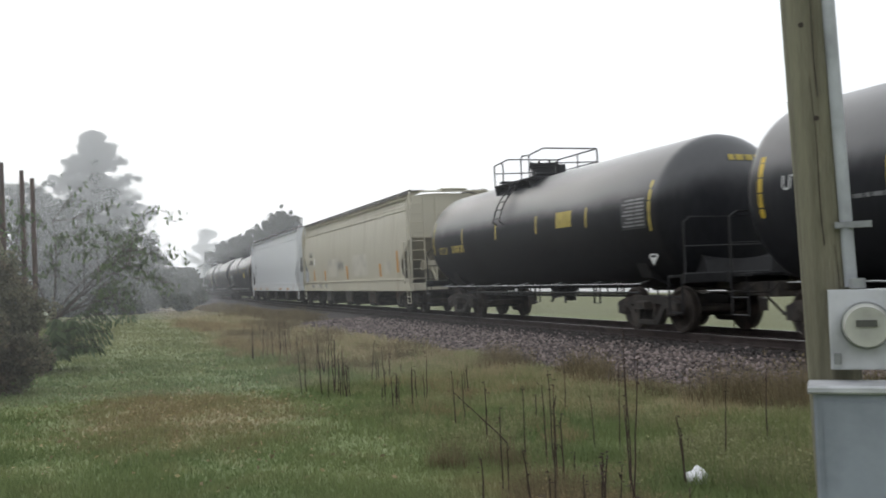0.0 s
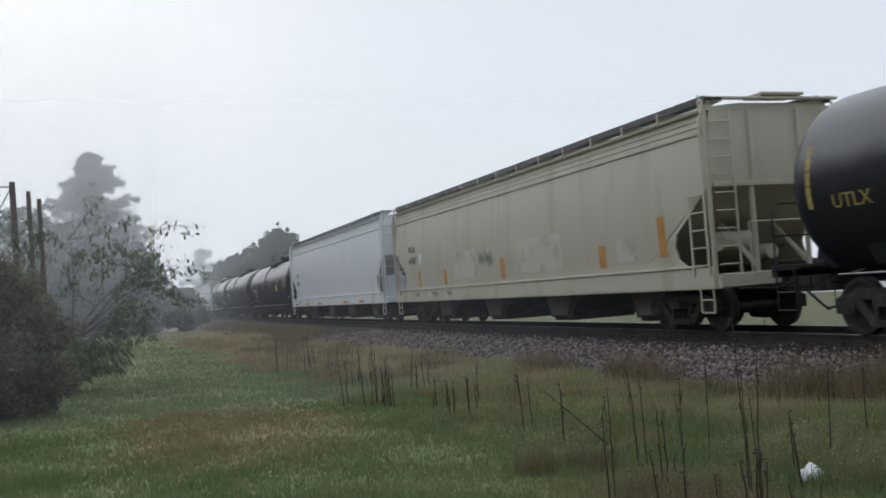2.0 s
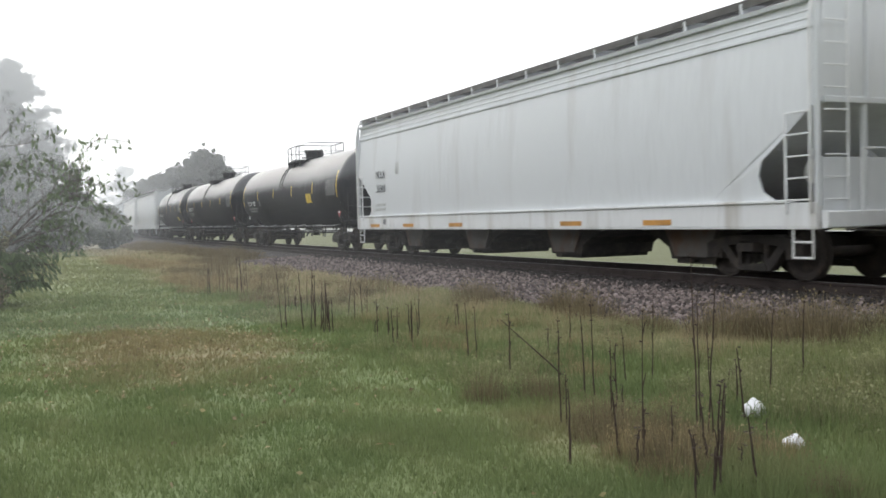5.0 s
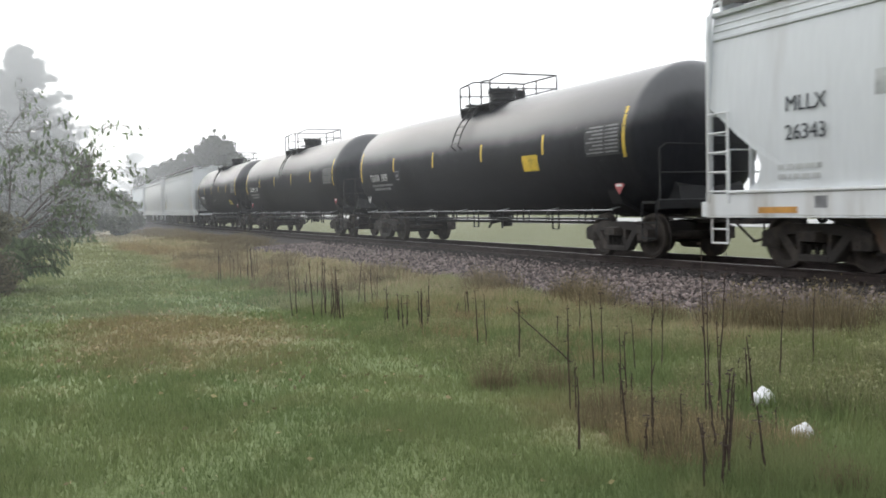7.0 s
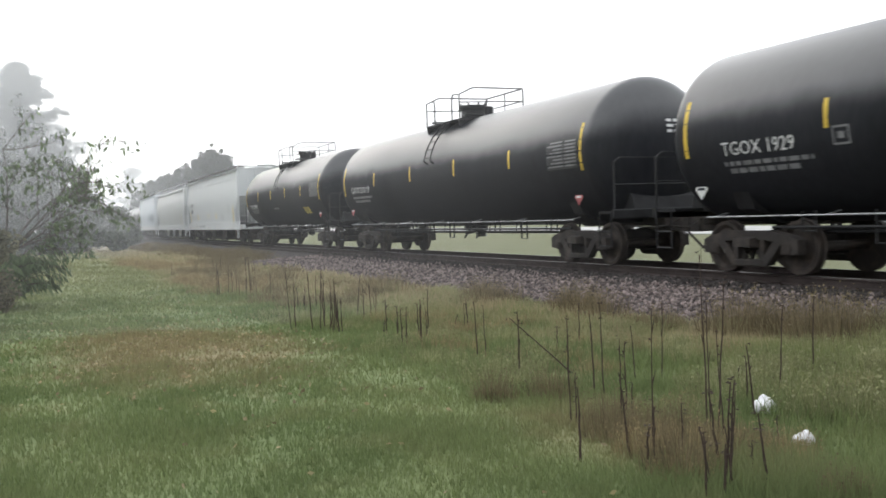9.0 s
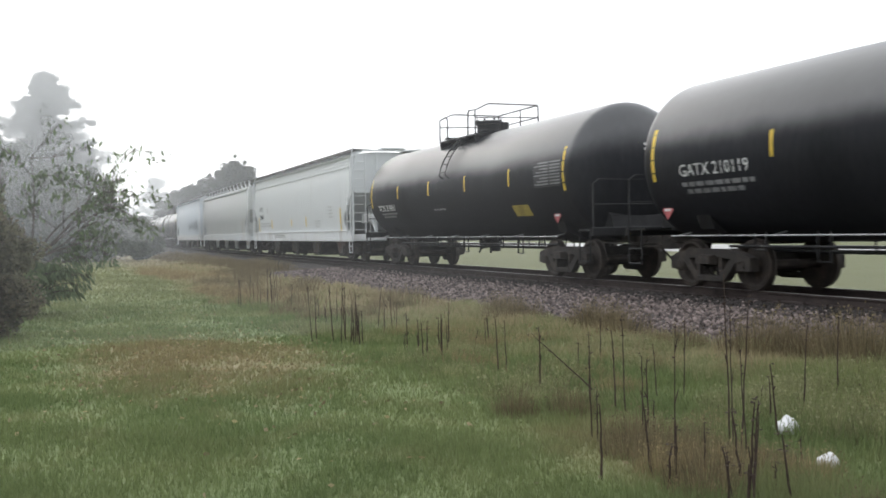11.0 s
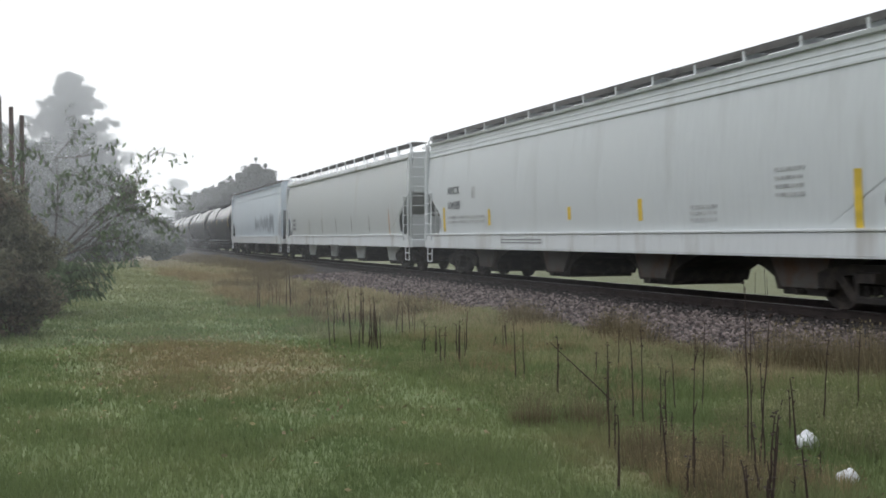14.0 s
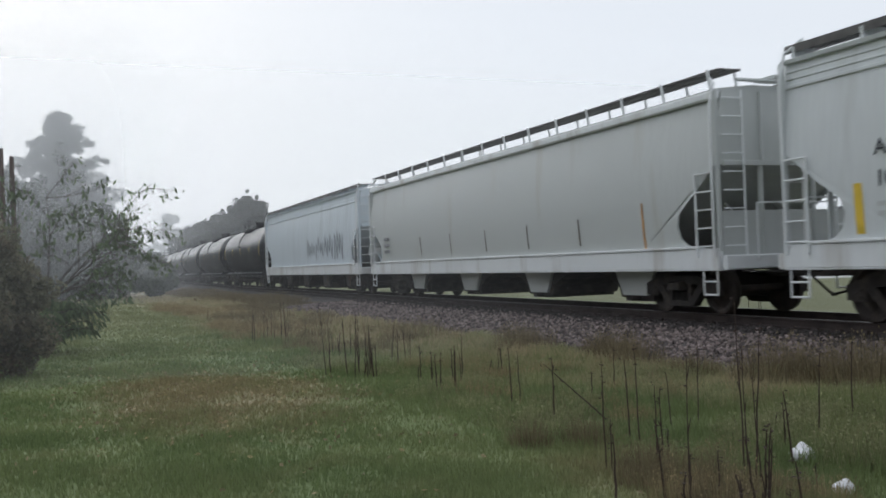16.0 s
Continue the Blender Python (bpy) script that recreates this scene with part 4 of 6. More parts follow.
placard(T2, e2 - 0.25, 1.5, M_WHITE)

T3, e3 = tank(24.75, 44.6, "long black tank car with white lettering and red placards", marks=6)
part("lettering", shell_text("GATX 210119", 0.32, 7.4, 2.1, M_WHITE), M_WHITE, T3)
part("small_lettering", shell_words(1.95, 0.08, e3 - 3.0, e3 - 1.0, 34), M_GREYMARK, T3)
part("small_lettering", shell_words(1.82, 0.08, e3 - 2.7, e3 - 1.1, 35), M_GREYMARK, T3)
data_panel(T3, 2.15, 2.75, -e3 + 0.35, -e3 + 1.6)
placard(T3, -e3 + 0.75, 1.5, M_RED)
placard(T3, e3 - 0.25, 1.5, M_RED)
head_lettering(T3, e3, 0.0, 0.55, 3, M_WHITE)

T4, e4 = tank(44.6, 62.1, "black tank car with white lettering, ladder and red placards", marks=6, radius=1.53, plat=1.75)
part("lettering", shell_text("TCIX 259087", 0.31, 6.35, 1.92, M_WHITE), M_WHITE, T4)
part("small_lettering", shell_words(1.82, 0.06, e4 - 2.6, e4 - 1.0, 36), M_GREYMARK, T4)
part("small_lettering", shell_words(1.72, 0.06, e4 - 2.4, e4 - 1.1, 37), M_GREYMARK, T4)
part("caution_panel", on_shell(up(1.52), up(1.8), -5.0, -4.1), M_OCHRE, T4)
data_panel(T4, 2.2, 2.78, -e4 + 0.3, -e4 + 1.6)
part("small_lettering", shell_words(1.84, 0.06, 0.3, 1.2, 38), M_GREYMARK, T4)
placard(T4, -e4 + 1.0, 1.5, M_RED)
head_lettering(T4, e4, 0.0, 0.55, 4, M_WHITE)
for car, half in ((T3, 9.925), (T4, 8.75)):
    p = part("end_placard", Shape().prism([(0.58, 1.5), (0.75, 1.69), (0.92, 1.5), (0.75, 1.31)], 1, -half + 0.66, -half + 0.672), M_RED, car, "red diamond hazard placard on the end rail")
    part("placard_mark", Shape().box((0.75, -half + 0.656, 1.5), (0.2, 0.006, 0.05)), M_WHITE, p)

H5, h5 = hopper(62.1, 83.95, P_GREY, P_GREYSILL, "light grey covered hopper with dark lettering and yellow marks", top=4.2)
part("lettering", text_mesh("AMCX", 0.34, M_DARKMARK), M_DARKMARK, H5).location = (-1.585, h5 - 1.9, 2.5)
part("lettering", text_mesh("104585", 0.34, M_DARKMARK), M_DARKMARK, H5).location = (-1.582, h5 - 1.9, 2.05)
part("small_lettering", bars(h5 - 3.3, 1.8, 2.8, 2, -1.575, 0.14, 0.07, 6), M_FAINT, H5)
part("data_box", body_mark(h5 - 3.9, 2.5, 0.28, 0.34), M_FAINT, H5)
for y, h in ((h5 - 1.55, 0.75), (h5 - 5.0, 0.45), (0.5, 0.3), (-2.5, 0.45), (-h5 + 1.75, 0.9)):
    part("yellow_mark", body_mark(y, 1.75, 0.16, h), M_YELLOW, H5)
part("small_lettering", bars(-h5 + 3.2, 2.3, 0.7, 4, -1.59, 0.14, 0.06, 7), M_FAINT, H5)
part("small_lettering", bars(-4.6, 1.75, 0.8, 3, -1.575, 0.12, 0.06, 8), M_FAINT, H5)
part("sill_lettering", bars(3.0, 1.13, 2.4, 2, -1.6, 0.08, 0.035, 9), M_GREYMARK, H5)

H6, h6 = hopper(83.95, 106.4, P_DULL, P_GREYSILL, "dull grey smooth-sided covered hopper with open roof walk", top=4.08, ribbed=False, round_side=True, chute_mat=P_DULL, closed_end=True)
for k in range(6):
    part("stain_mark", body_mark(-h6 + 2.4 + 2.6 * k, 1.75, 0.07, 0.6 if k else 0.95), M_STREAK if k else M_ORANGE, H6)
part("small_lettering", bars(h6 - 2.0, 2.1, 0.6, 3, -1.6, 0.22, 0.12, 10), M_GREYMARK, H6)
H7, h7 = hopper(106.4, 127.6, P_BLUE, P_WHITESILL, "pale blue-grey covered hopper with faded graffiti", top=4.2)
for k in range(4):
    part("graffiti", scrawl(-h7 + 3.2 + 1.7 * k, 2.1, 1.5, 1.3 - 0.15 * k, 20 + k, 0.16, 7), M_FADED, H7)
at = 127.6
for k in range(7):
    tank(at, at + 18.0, "black tank car far down the line in the fog", M_TANK_OLD, marks=5)
    at += 18.0


# ---- vegetation ----
def leaf_cards(centres, size, seed, flat=0.0, long=1.6, hang=0.3):
    """Leaves as bent kites with midrib, one at each centre."""
    r = np.random.default_rng(seed)
    n = len(centres)
    sz = size * r.uniform(0.6, 1.3, n)[:, None]
    a = r.normal(size=(n, 3))
    a[:, 2] = a[:, 2] * (1 - flat) - hang
    a /= np.linalg.norm(a, axis=1)[:, None]
    b = np.cross(a, r.normal(size=(n, 3)))
    b /= np.linalg.norm(b, axis=1)[:, None] + 1e-9
    c = np.cross(a, b)
    v = np.stack([centres - a * sz * long * 0.5, centres + b * sz * 0.45 + c * sz * 0.12, centres + a * sz * long * 0.5, centres - b * sz * 0.45 + c * sz * 0.12], 1).reshape(-1, 3)
    f = np.arange(n * 4).reshape(-1, 4)
    return v, np.concatenate([f[:, [0, 1, 2]], f[:, [0, 2, 3]]])


def clumped(r, centres, radii, per):
    """Points gathered round clump centres, thicker towards each clump's skin."""
    out = []
    for c, rad in zip(centres, radii):
        d = r.normal(size=(per, 3))
        d /= np.linalg.norm(d, axis=1)[:, None]
        out.append(c + d * rad * (r.uniform(0.15, 1, per) ** 0.5)[:, None] * (1, 1, 0.75))
    return np.concatenate(out)


def limbs(points, r0, r1, n=7):
    return Shape().tube(points, r0, n, r1)


def grass_field():
    """Blades of the lawn and the rough verge, thinning with distance."""
    r = np.random.default_rng(3)
    n = 480000
    rad = 2.6 * (72 / 2.6) ** (r.uniform(0, 1, n) ** 0.95)
    az = np.radians(r.uniform(-9, 56, n))
    x, y = rad * np.sin(az), rad * np.cos(az)
    clump = np.sin(x * 2.1 + 1.3 * np.sin(y * 1.7)) * np.sin(y * 1.9 + 1.1 * np.sin(x * 2.3))
    edge = np.interp(y, [0, 6, 12, 18, 30, 48], [3.4, 3.3, 3.7, 3.6, 3.4, 4.0]) + 0.35 * np.sin(y * 1.1) + 0.2 * np.sin(y * 2.7)
    rough = np.clip((x - edge) / 1.0, 0, 1)
    toe = np.interp(y, [0, 7, 9, 11, 18, 30, 48], [9.4, 9.2, 8.5, 7.9, 7.5, 8.2, 9.0]) + BEND * y * y
    keep = (x < toe + r.normal(0, 0.18, n)) & (r.uniform(0, 1, n) < 0.8 + 0.2 * clump)
    x, y, rad, rough, clump = x[keep], y[keep], rad[keep], rough[keep], clump[keep]
    n = len(x)
    h = r.uniform(0.03, 0.075, n) * (1 + 0.35 * clump) * (1 + rough * r.uniform(0.3, 2.0, n))
    w = 0.0035 * np.clip(rad / 4.0, 1, 11) * r.uniform(0.7, 1.3, n)
    t = r.uniform(0, 2 * np.pi, n)
    lean = h * r.uniform(0.1, 0.9, n)
    z = ground_z(x, y) * np.clip((90 - rad) / 40, 0, 1)
    bx, by = np.cos(t) * w, np.sin(t) * w
    la = t + np.pi / 2 + r.normal(0, 0.6, n)
    v = np.stack([np.stack([x - bx, y - by, z - 0.01], -1), np.stack([x + bx, y + by, z - 0.01], -1), np.stack([x + np.cos(la) * lean, y + np.sin(la) * lean, z + h], -1)], 1).reshape(-1, 3)
    tagged(part("grass", raw("grass", v, np.arange(3 * n).reshape(-1, 3), M_BLADE)), "short damp grass with rougher tufts towards the track", "grass", kind="stuff")


grass_field()


def weed_clump_mesh(seed, tall, spread, n, mat):
    r = np.random.default_rng(seed)
    a, d = r.uniform(0, 2 * np.pi, n), spread * r.uniform(0, 1, n) ** 0.6
    x, y = d * np.cos(a), d * np.sin(a)
    h = tall * r.uniform(0.35, 1, n) * (1 - 0.45 * (d / spread) ** 2)
    w = r.uniform(0.003, 0.006, n)
    t, out = r.uniform(0, 2 * np.pi, n), a + r.normal(0, 0.7, n)
    lean = h * r.uniform(0.05, 0.45, n)
    p0 = np.stack([x - w * np.cos(t), y - w * np.sin(t), 0 * x - 0.02], -1)
    p1 = np.stack([x + w * np.cos(t), y + w * np.sin(t), 0 * x - 0.02], -1)
    p2 = np.stack([x + lean * np.cos(out), y + lean * np.sin(out), h], -1)
    v = np.stack([p0, p1, p2], 1).reshape(-1, 3)
    f = np.arange(3 * n).reshape(-1, 3)
    # seed heads and curled leaves near the tips
    lv, lf = leaf_cards(p2[: n // 3] * (1, 1, 0.92), 0.022, seed + 5)
    return raw("weed_clump", np.concatenate([v, lv]), np.concatenate([f, lf + len(v)]), mat)


M_WEED = material("brown_weed", (0.205, 0.168, 0.1), 0.9, vary=0.4, island=True, bump=0, leafy=0.4)
M_TAN = material("tan_dry_grass", (0.33, 0.265, 0.15), 0.9, vary=0.35, island=True, bump=0, leafy=0.4)
M_GREENWEED = material("verge_green", (0.31, 0.315, 0.165), 0.8, vary=0.35, island=True, bump=0, leafy=0.4)


def place(ob, x, y, turn=0.0, sx=1.0, sz=1.0, z=None):
    zz = float(ground_z(x, y)) if z is None else z
    return Matrix.LocRotScale((x, y, zz), Euler((0, 0, turn)), (sx, sx, sz))


def scatter(name, meshes, spots, label, category, group):
    r = random.Random(len(spots) + len(name))
    for x, y, sx, sz in spots:
        ob = tagged(part(name, r.choice(meshes), None), label, category, group=group)
        ob.matrix_world = place(ob, x, y, r.uniform(0, 6.3), sx, sz)


brown = [weed_clump_mesh(20 + k, 0.58, 0.45, 480, M_WEED) for k in range(3)]
tan = [weed_clump_mesh(30 + k, 0.45, 0.45, 420, M_TAN) for k in range(3)]
green = [weed_clump_mesh(40 + k, 0.34, 0.5, 600, M_GREENWEED) for k in range(3)]
r_s = random.Random(5)
# brown weeds at the foot of the ballast, thickest by the crossing
spots = [(8.5, 8.3, 1.1, 1.1), (8.3, 9.3, 0.9, 1.0), (7.9, 12.6, 1.0, 1.0), (8.1, 13.1, 1.0, 0.95), (7.75, 15.6, 0.9, 0.9), (8.0, 16.2, 0.9, 0.8), (8.9, 7.4, 1.0, 1.0)]
spots += [(r_s.gauss(3.85, 0.35), r_s.gauss(5.3, 0.75), r_s.uniform(0.3, 0.6), r_s.uniform(0.3, 0.65)) for _ in range(11)]
spots += [(7.5, 11.4, 0.9, 0.9), (7.85, 9.05, 1.1, 1.1), (8.06, 7.7, 1.15, 1.1), (7.6, 10.2, 0.7, 0.7), (8.2, 8.5, 1.0, 1.0), (7.3, 14.9, 0.8, 0.75), (7.85, 14.85, 0.8, 0.75)]
spots += [(r_s.uniform(6.3, 7.6), r_s.uniform(17, 40), r_s.uniform(0.8, 1.5), r_s.uniform(0.5, 0.8)) for _ in range(22)]
spots += [(r_s.uniform(4.6, 6.6), r_s.uniform(14, 34), r_s.uniform(0.7, 1.2), r_s.uniform(0.4, 0.8)) for _ in range(22)]
spots += [(8.0 + BEND * y * y + r_s.uniform(-1.2, 1.6), y, r_s.uniform(1.2, 2.2), r_s.uniform(0.6, 1.1)) for y in [38 + 0.7 * k for k in range(56)]]
scatter("weed_clump", brown, spots, "clump of brown withered weeds by the ballast", "weeds", "brown weeds")
spots = [(r_s.gauss(3.75, 0.45), r_s.uniform(4.3, 6.8), r_s.uniform(0.4, 0.6), r_s.uniform(0.4, 0.8)) for _ in range(5)]
spots += [(r_s.uniform(4.2, 6.2), r_s.uniform(22, 45), r_s.uniform(0.9, 1.6), r_s.uniform(0.6, 1.1)) for _ in range(36)]
spots += [(r_s.uniform(4.4, 7.6), r_s.uniform(5.5, 14), r_s.uniform(0.5, 0.9), r_s.uniform(0.35, 0.65)) for _ in range(24)]
scatter("grass_tuft", tan, spots, "tuft of dry straw-coloured grass", "grass tuft", "dry tufts")
spots = [(r_s.uniform(3.9, 8.0), r_s.uniform(5.5, 18), r_s.uniform(0.6, 1.1), r_s.uniform(0.3, 0.75)) for _ in range(80)]
spots += [(r_s.uniform(5.4, 8.0), r_s.uniform(4.4, 7.0), r_s.uniform(0.6, 1.0), r_s.uniform(0.4, 0.8)) for _ in range(24)]
spots += [(r_s.gauss(8.6, 0.8), r_s.gauss(6.0, 0.8), r_s.uniform(0.7, 1.2), r_s.uniform(0.5, 0.9)) for _ in range(20)]
scatter("green_tuft", green, spots, "tuft of coarse green grass on the verge", "grass tuft", "green tufts")


def stalk_mesh(seed):
    """A dead stalk of unit height with broken twigs and a ragged tip."""
    r = random.Random(seed)
    s = Shape()
    bx, by = r.uniform(-0.005, 0.005), r.uniform(-0.005, 0.005)
    pts = [(bx * k + r.uniform(-0.004, 0.004), by * k + r.uniform(-0.004, 0.004), k / 6 - 0.02) for k in range(7)]
    s.tube(pts, 0.0068, 6, 0.0028)
    for _ in range(r.randint(0, 2)):
        k = r.uniform(0.5, 0.97)
        a = r.uniform(0, 6.28)
        p = Vector(pts[int(k * 6)])
        ln = r.uniform(0.03, 0.1)
        s.tube([p, p + Vector((ln * 0.25 * math.cos(a), ln * 0.25 * math.sin(a), ln))], 0.006, 4, 0.003)
    for _ in range(r.randint(2, 6)):
        k = r.uniform(0.8, 1.0)
        p = Vector(pts[min(6, int(k * 6 + 0.5))]) + Vector((r.gauss(0, 0.012), r.gauss(0, 0.012), r.gauss(0, 0.02)))
        s.box(p, (0.009, 0.007, 0.02), turn=Euler((r.uniform(0, 3), r.uniform(0, 3), 0)).to_matrix())
    return s.mesh("stalk", M_STALK, True)


stalks = [stalk_mesh(k) for k in range(7)]
# single stalks near the crossing: x, y, height
SINGLES = [(4.38, 8.11, 0.64), (3.62, 5.94, 0.67), (4.41, 7.26, 0.66), (3.66, 5.93, 0.39), (6.12, 9.81, 0.5), (4.48, 6.95, 0.72), (4.46, 6.78, 0.84), (4.13, 6.05, 0.62), (4.22, 6.11, 0.59), (5.19, 7.36, 0.51),
           (4.44, 6.36, 0.21), (3.5, 4.8, 0.93), (5.33, 7.15, 0.84), (3.38, 4.62, 0.41), (4.45, 5.45, 1.28), (4.34, 5.28, 1.02), (4.25, 5.1, 1.1), (4.16, 4.93, 0.79), (3.4, 4.0, 0.6), (3.27, 3.89, 0.3),
           (5.16, 5.84, 0.45), (5.04, 5.62, 0.58), (5.62, 6.48, 0.2), (5.78, 6.15, 0.74), (6.47, 6.47, 0.69), (3.66, 3.99, 0.41), (4.58, 4.89, 0.2), (3.82, 4.29, 0.18), (3.2, 3.94, 0.36), (5.39, 9.11, 0.34)]
# x, y, spread, how many, height of each stand farther off
STANDS = [(4.28, 10.6, 0.12, 5, 0.6), (4.55, 11.7, 0.14, 5, 0.52), (4.89, 11.6, 0.1, 3, 0.66), (4.08, 13.5, 0.16, 7, 0.98), (4.2, 13.3, 0.16, 6, 0.76), (4.6, 21.5, 0.3, 8, 0.86), (4.95, 21.7, 0.3, 6, 0.84), (3.6, 13.7, 0.05, 2, 0.9),
          (5.08, 14.7, 0.12, 4, 0.73), (5.56, 15.3, 0.2, 3, 0.4), (4.45, 9.13, 0.05, 2, 0.66), (5.65, 12.1, 0.12, 4, 0.44), (4.56, 16.2, 0.16, 4, 0.69), (5.45, 31.0, 0.5, 6, 0.55), (3.4, 4.75, 0.22, 6, 0.5), (3.38, 4.05, 0.04, 3, 0.6)]
lone = [(x, y, h, r_s.uniform(0.95, 1.45) * (0.8 if h > 0.75 else 1.0)) for x, y, h in SINGLES]
for x, y, spread, count, tall in STANDS:
    lone += [(x + r_s.gauss(0, spread), y + r_s.gauss(0, spread * 1.3), tall * (1 if k == 0 else r_s.uniform(0.45, 0.95)), r_s.uniform(1.0, 1.6)) for k in range(count)]
for px, py, h, thick in lone:
    ob = tagged(part("dead_stalk", r_s.choice(stalks), None), "dark brown dead weed stalk standing in the rough grass", "dead stalk", group="dead stalks")
    ob.matrix_world = Matrix.LocRotScale((px, py, float(ground_z(px, py))), Euler((r_s.gauss(0, 0.03), r_s.gauss(0, 0.03), r_s.uniform(0, 6))), (thick, thick, h))
# weeds on the far shoulder of the track and a pale one on the near
for x, y, h in ((15.6, 18.8, 0.7), (15.75, 18.6, 0.85), (15.9, 18.7, 0.6), (15.5, 19.1, 0.75)):
    ob = tagged(part("dead_stalk", r_s.choice(stalks), None), "dark brown dead weed stalk on the far track shoulder", "dead stalk", group="dead stalks")
    ob.matrix_world = Matrix.LocRotScale((x, y, 0.02), Euler((r_s.gauss(0, 0.06), r_s.gauss(0, 0.06), 0)), (1.2, 1.2, h))
ob = tagged(part("grass_tuft", tan[1], None), "small pale dry weed growing in the ballast", "grass tuft", group="dry tufts")
ob.matrix_world = Matrix.LocRotScale((11.0, 12.2, 0.13), Euler((0, 0, 1)), (0.12, 0.12, 0.5))
# one broken stalk leaning across
ob = tagged(part("dead_stalk", stalks[2], None), "broken dead weed stalk leaning on its neighbour", "dead stalk", group="dead stalks")
ob.matrix_world = Matrix.LocRotScale((3.75, 6.15, 0.36), Euler((radians(-30), radians(-42), 0)), (0.9, 0.9, 0.62))


# ---- ballast stones ----
def ballast_stones():
    r = np.random.default_rng(11)
    n = 19000
    y = 5 + 33 * r.uniform(0, 1, n) ** 1.4
    off = r.uniform(-5.0, -0.95, n)
    bend = BEND * y * y
    zt = np.interp(off, [p for p, _ in bed[:6]], [q for _, q in bed[:6]])
    x = MID_X + bend + off
    toe = np.interp(y, [0, 7, 9, 11, 18, 30, 48], [9.9, 9.4, 8.5, 7.8, 7.4, 7.9, 8.6])
    keep = x - bend > toe + r.normal(0, 0.15, n)
    x, y, zt = x[keep], y[keep], zt[keep]
    n = len(x)
    t = (1 + 5 ** 0.5) / 2
    base = np.array([(-1, t, 0), (1, t, 0), (-1, -t, 0), (1, -t, 0), (0, -1, t), (0, 1, t), (0, -1, -t), (0, 1, -t), (t, 0, -1), (t, 0, 1), (-t, 0, -1), (-t, 0, 1)]) / 1.9
    tri = np.array([(0, 11, 5), (0, 5, 1), (0, 1, 7), (0, 7, 10), (0, 10, 11), (1, 5, 9), (5, 11, 4), (11, 10, 2), (10, 7, 6), (7, 1, 8), (3, 9, 4), (3, 4, 2), (3, 2, 6), (3, 6, 8), (3, 8, 9), (4, 9, 5), (2, 4, 11), (6, 2, 10), (8, 6, 7), (9, 8, 1)])
    size = r.uniform(0.02, 0.042, n)
    p = base[None] * r.uniform(0.6, 1.35, (n, 12, 1)) * size[:, None, None] * r.uniform(0.7, 1.3, (n, 1, 3))
    a = r.uniform(0, 6.28, n)
    c, s = np.cos(a)[:, None], np.sin(a)[:, None]
    v = np.stack([p[..., 0] * c - p[..., 1] * s + x[:, None], p[..., 0] * s + p[..., 1] * c + y[:, None], p[..., 2] + (zt + size * 0.35)[:, None]], -1)
    f = (tri[None] + 12 * np.arange(n)[:, None, None]).reshape(-1, 3)
    # stones near the rail hold oil and the train's shade in their dark colour
    near_rail = np.repeat(x - MID_X - BEND * y * y > -1.72 + r.normal(0, 0.3, n), 20)
    for pick, mat, label in ((~near_rail, M_BALLAST, "loose purple-grey crushed stones on the track bed"), (near_rail, M_OILY_SHADE, "dark stones beside the rail, coloured for oil stain and the train's shade")):
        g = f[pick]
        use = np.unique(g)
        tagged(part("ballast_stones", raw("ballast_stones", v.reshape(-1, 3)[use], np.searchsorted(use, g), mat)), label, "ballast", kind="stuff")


ballast_stones()

# ties under the rails
track = tagged(new("railway_ties"), "dark weathered timber ties bedded in ballast", "railway ties", kind="structure")
tie_me = Shape().box((0, 0, 0), (2.6, 0.23, 0.18), 0.012).mesh("tie", M_TIE)
plate_me = Shape().box((0, 0, 0), (0.36, 0.19, 0.02), 0.004).box((0.1, 0.05, 0.02), (0.03, 0.03, 0.03)).box((-0.1, -0.05, 0.02), (0.03, 0.03, 0.03)).mesh("tie_plate", M_RAIL)
for k in range(130):
    y = 2.0 + 0.55 * k
    t = part("tie", tie_me, None, track)
    t.matrix_world = pose(line_x(y) + r_s.uniform(-0.03, 0.03), y, TIE_TOP - 0.088, 0, 0, r_s.uniform(-0.7, 0.7))
    if k < 70:
        for off in (-0.75, 0.75):
            q = part("tie_plate", plate_me, None, t)
            q.location = (off, 0, 0.094)


# ---- shrubs on the lawn's edge ----
def shrub(name, spots, leaf_mat, leaf, per, label, seed, stems=8, base=None, flat=0.0):
    """A thicket: stems from the ground and clumps of leaves, with an uneven outline."""
    r = np.random.default_rng(seed)
    top = tagged(new(name), label, "shrub")
    bx, by = base
    top.location = (bx, by, float(ground_z(bx, by)))
    c = np.array([p[:3] for p in spots]) - (bx, by, 0)
    rad = np.array([p[3] for p in spots])
    sub, subr = [], []
    for q, w in zip(c, rad):
        for _ in range(26):
            d = r.normal(size=3)
            d /= np.linalg.norm(d)
            sub.append(q + d * w * r.uniform(0.1, 1.0) ** 0.5 * (1, 1, 0.85))
            subr.append(0.12 + w * r.uniform(0.12, 0.34))
    pts = clumped(r, np.array(sub), np.array(subr), per)
    pts[:, 2] = np.maximum(pts[:, 2], 0.03)
    v, f = leaf_cards(pts, leaf, seed + 1, flat)
    part("foliage", raw("foliage", v, f, leaf_mat), leaf_mat, top)
    for k in range(stems):
        q = sub[r.integers(len(sub))]
        a = (r.normal(0, 0.12), r.normal(0, 0.12), -0.05)
        mid = tuple(0.5 * (a[i] + q[i]) + r.normal(0, 0.08) for i in range(3))
        part("stem", limbs([a, mid, tuple(q)], 0.03, 0.008), M_BARK, top)
    return top


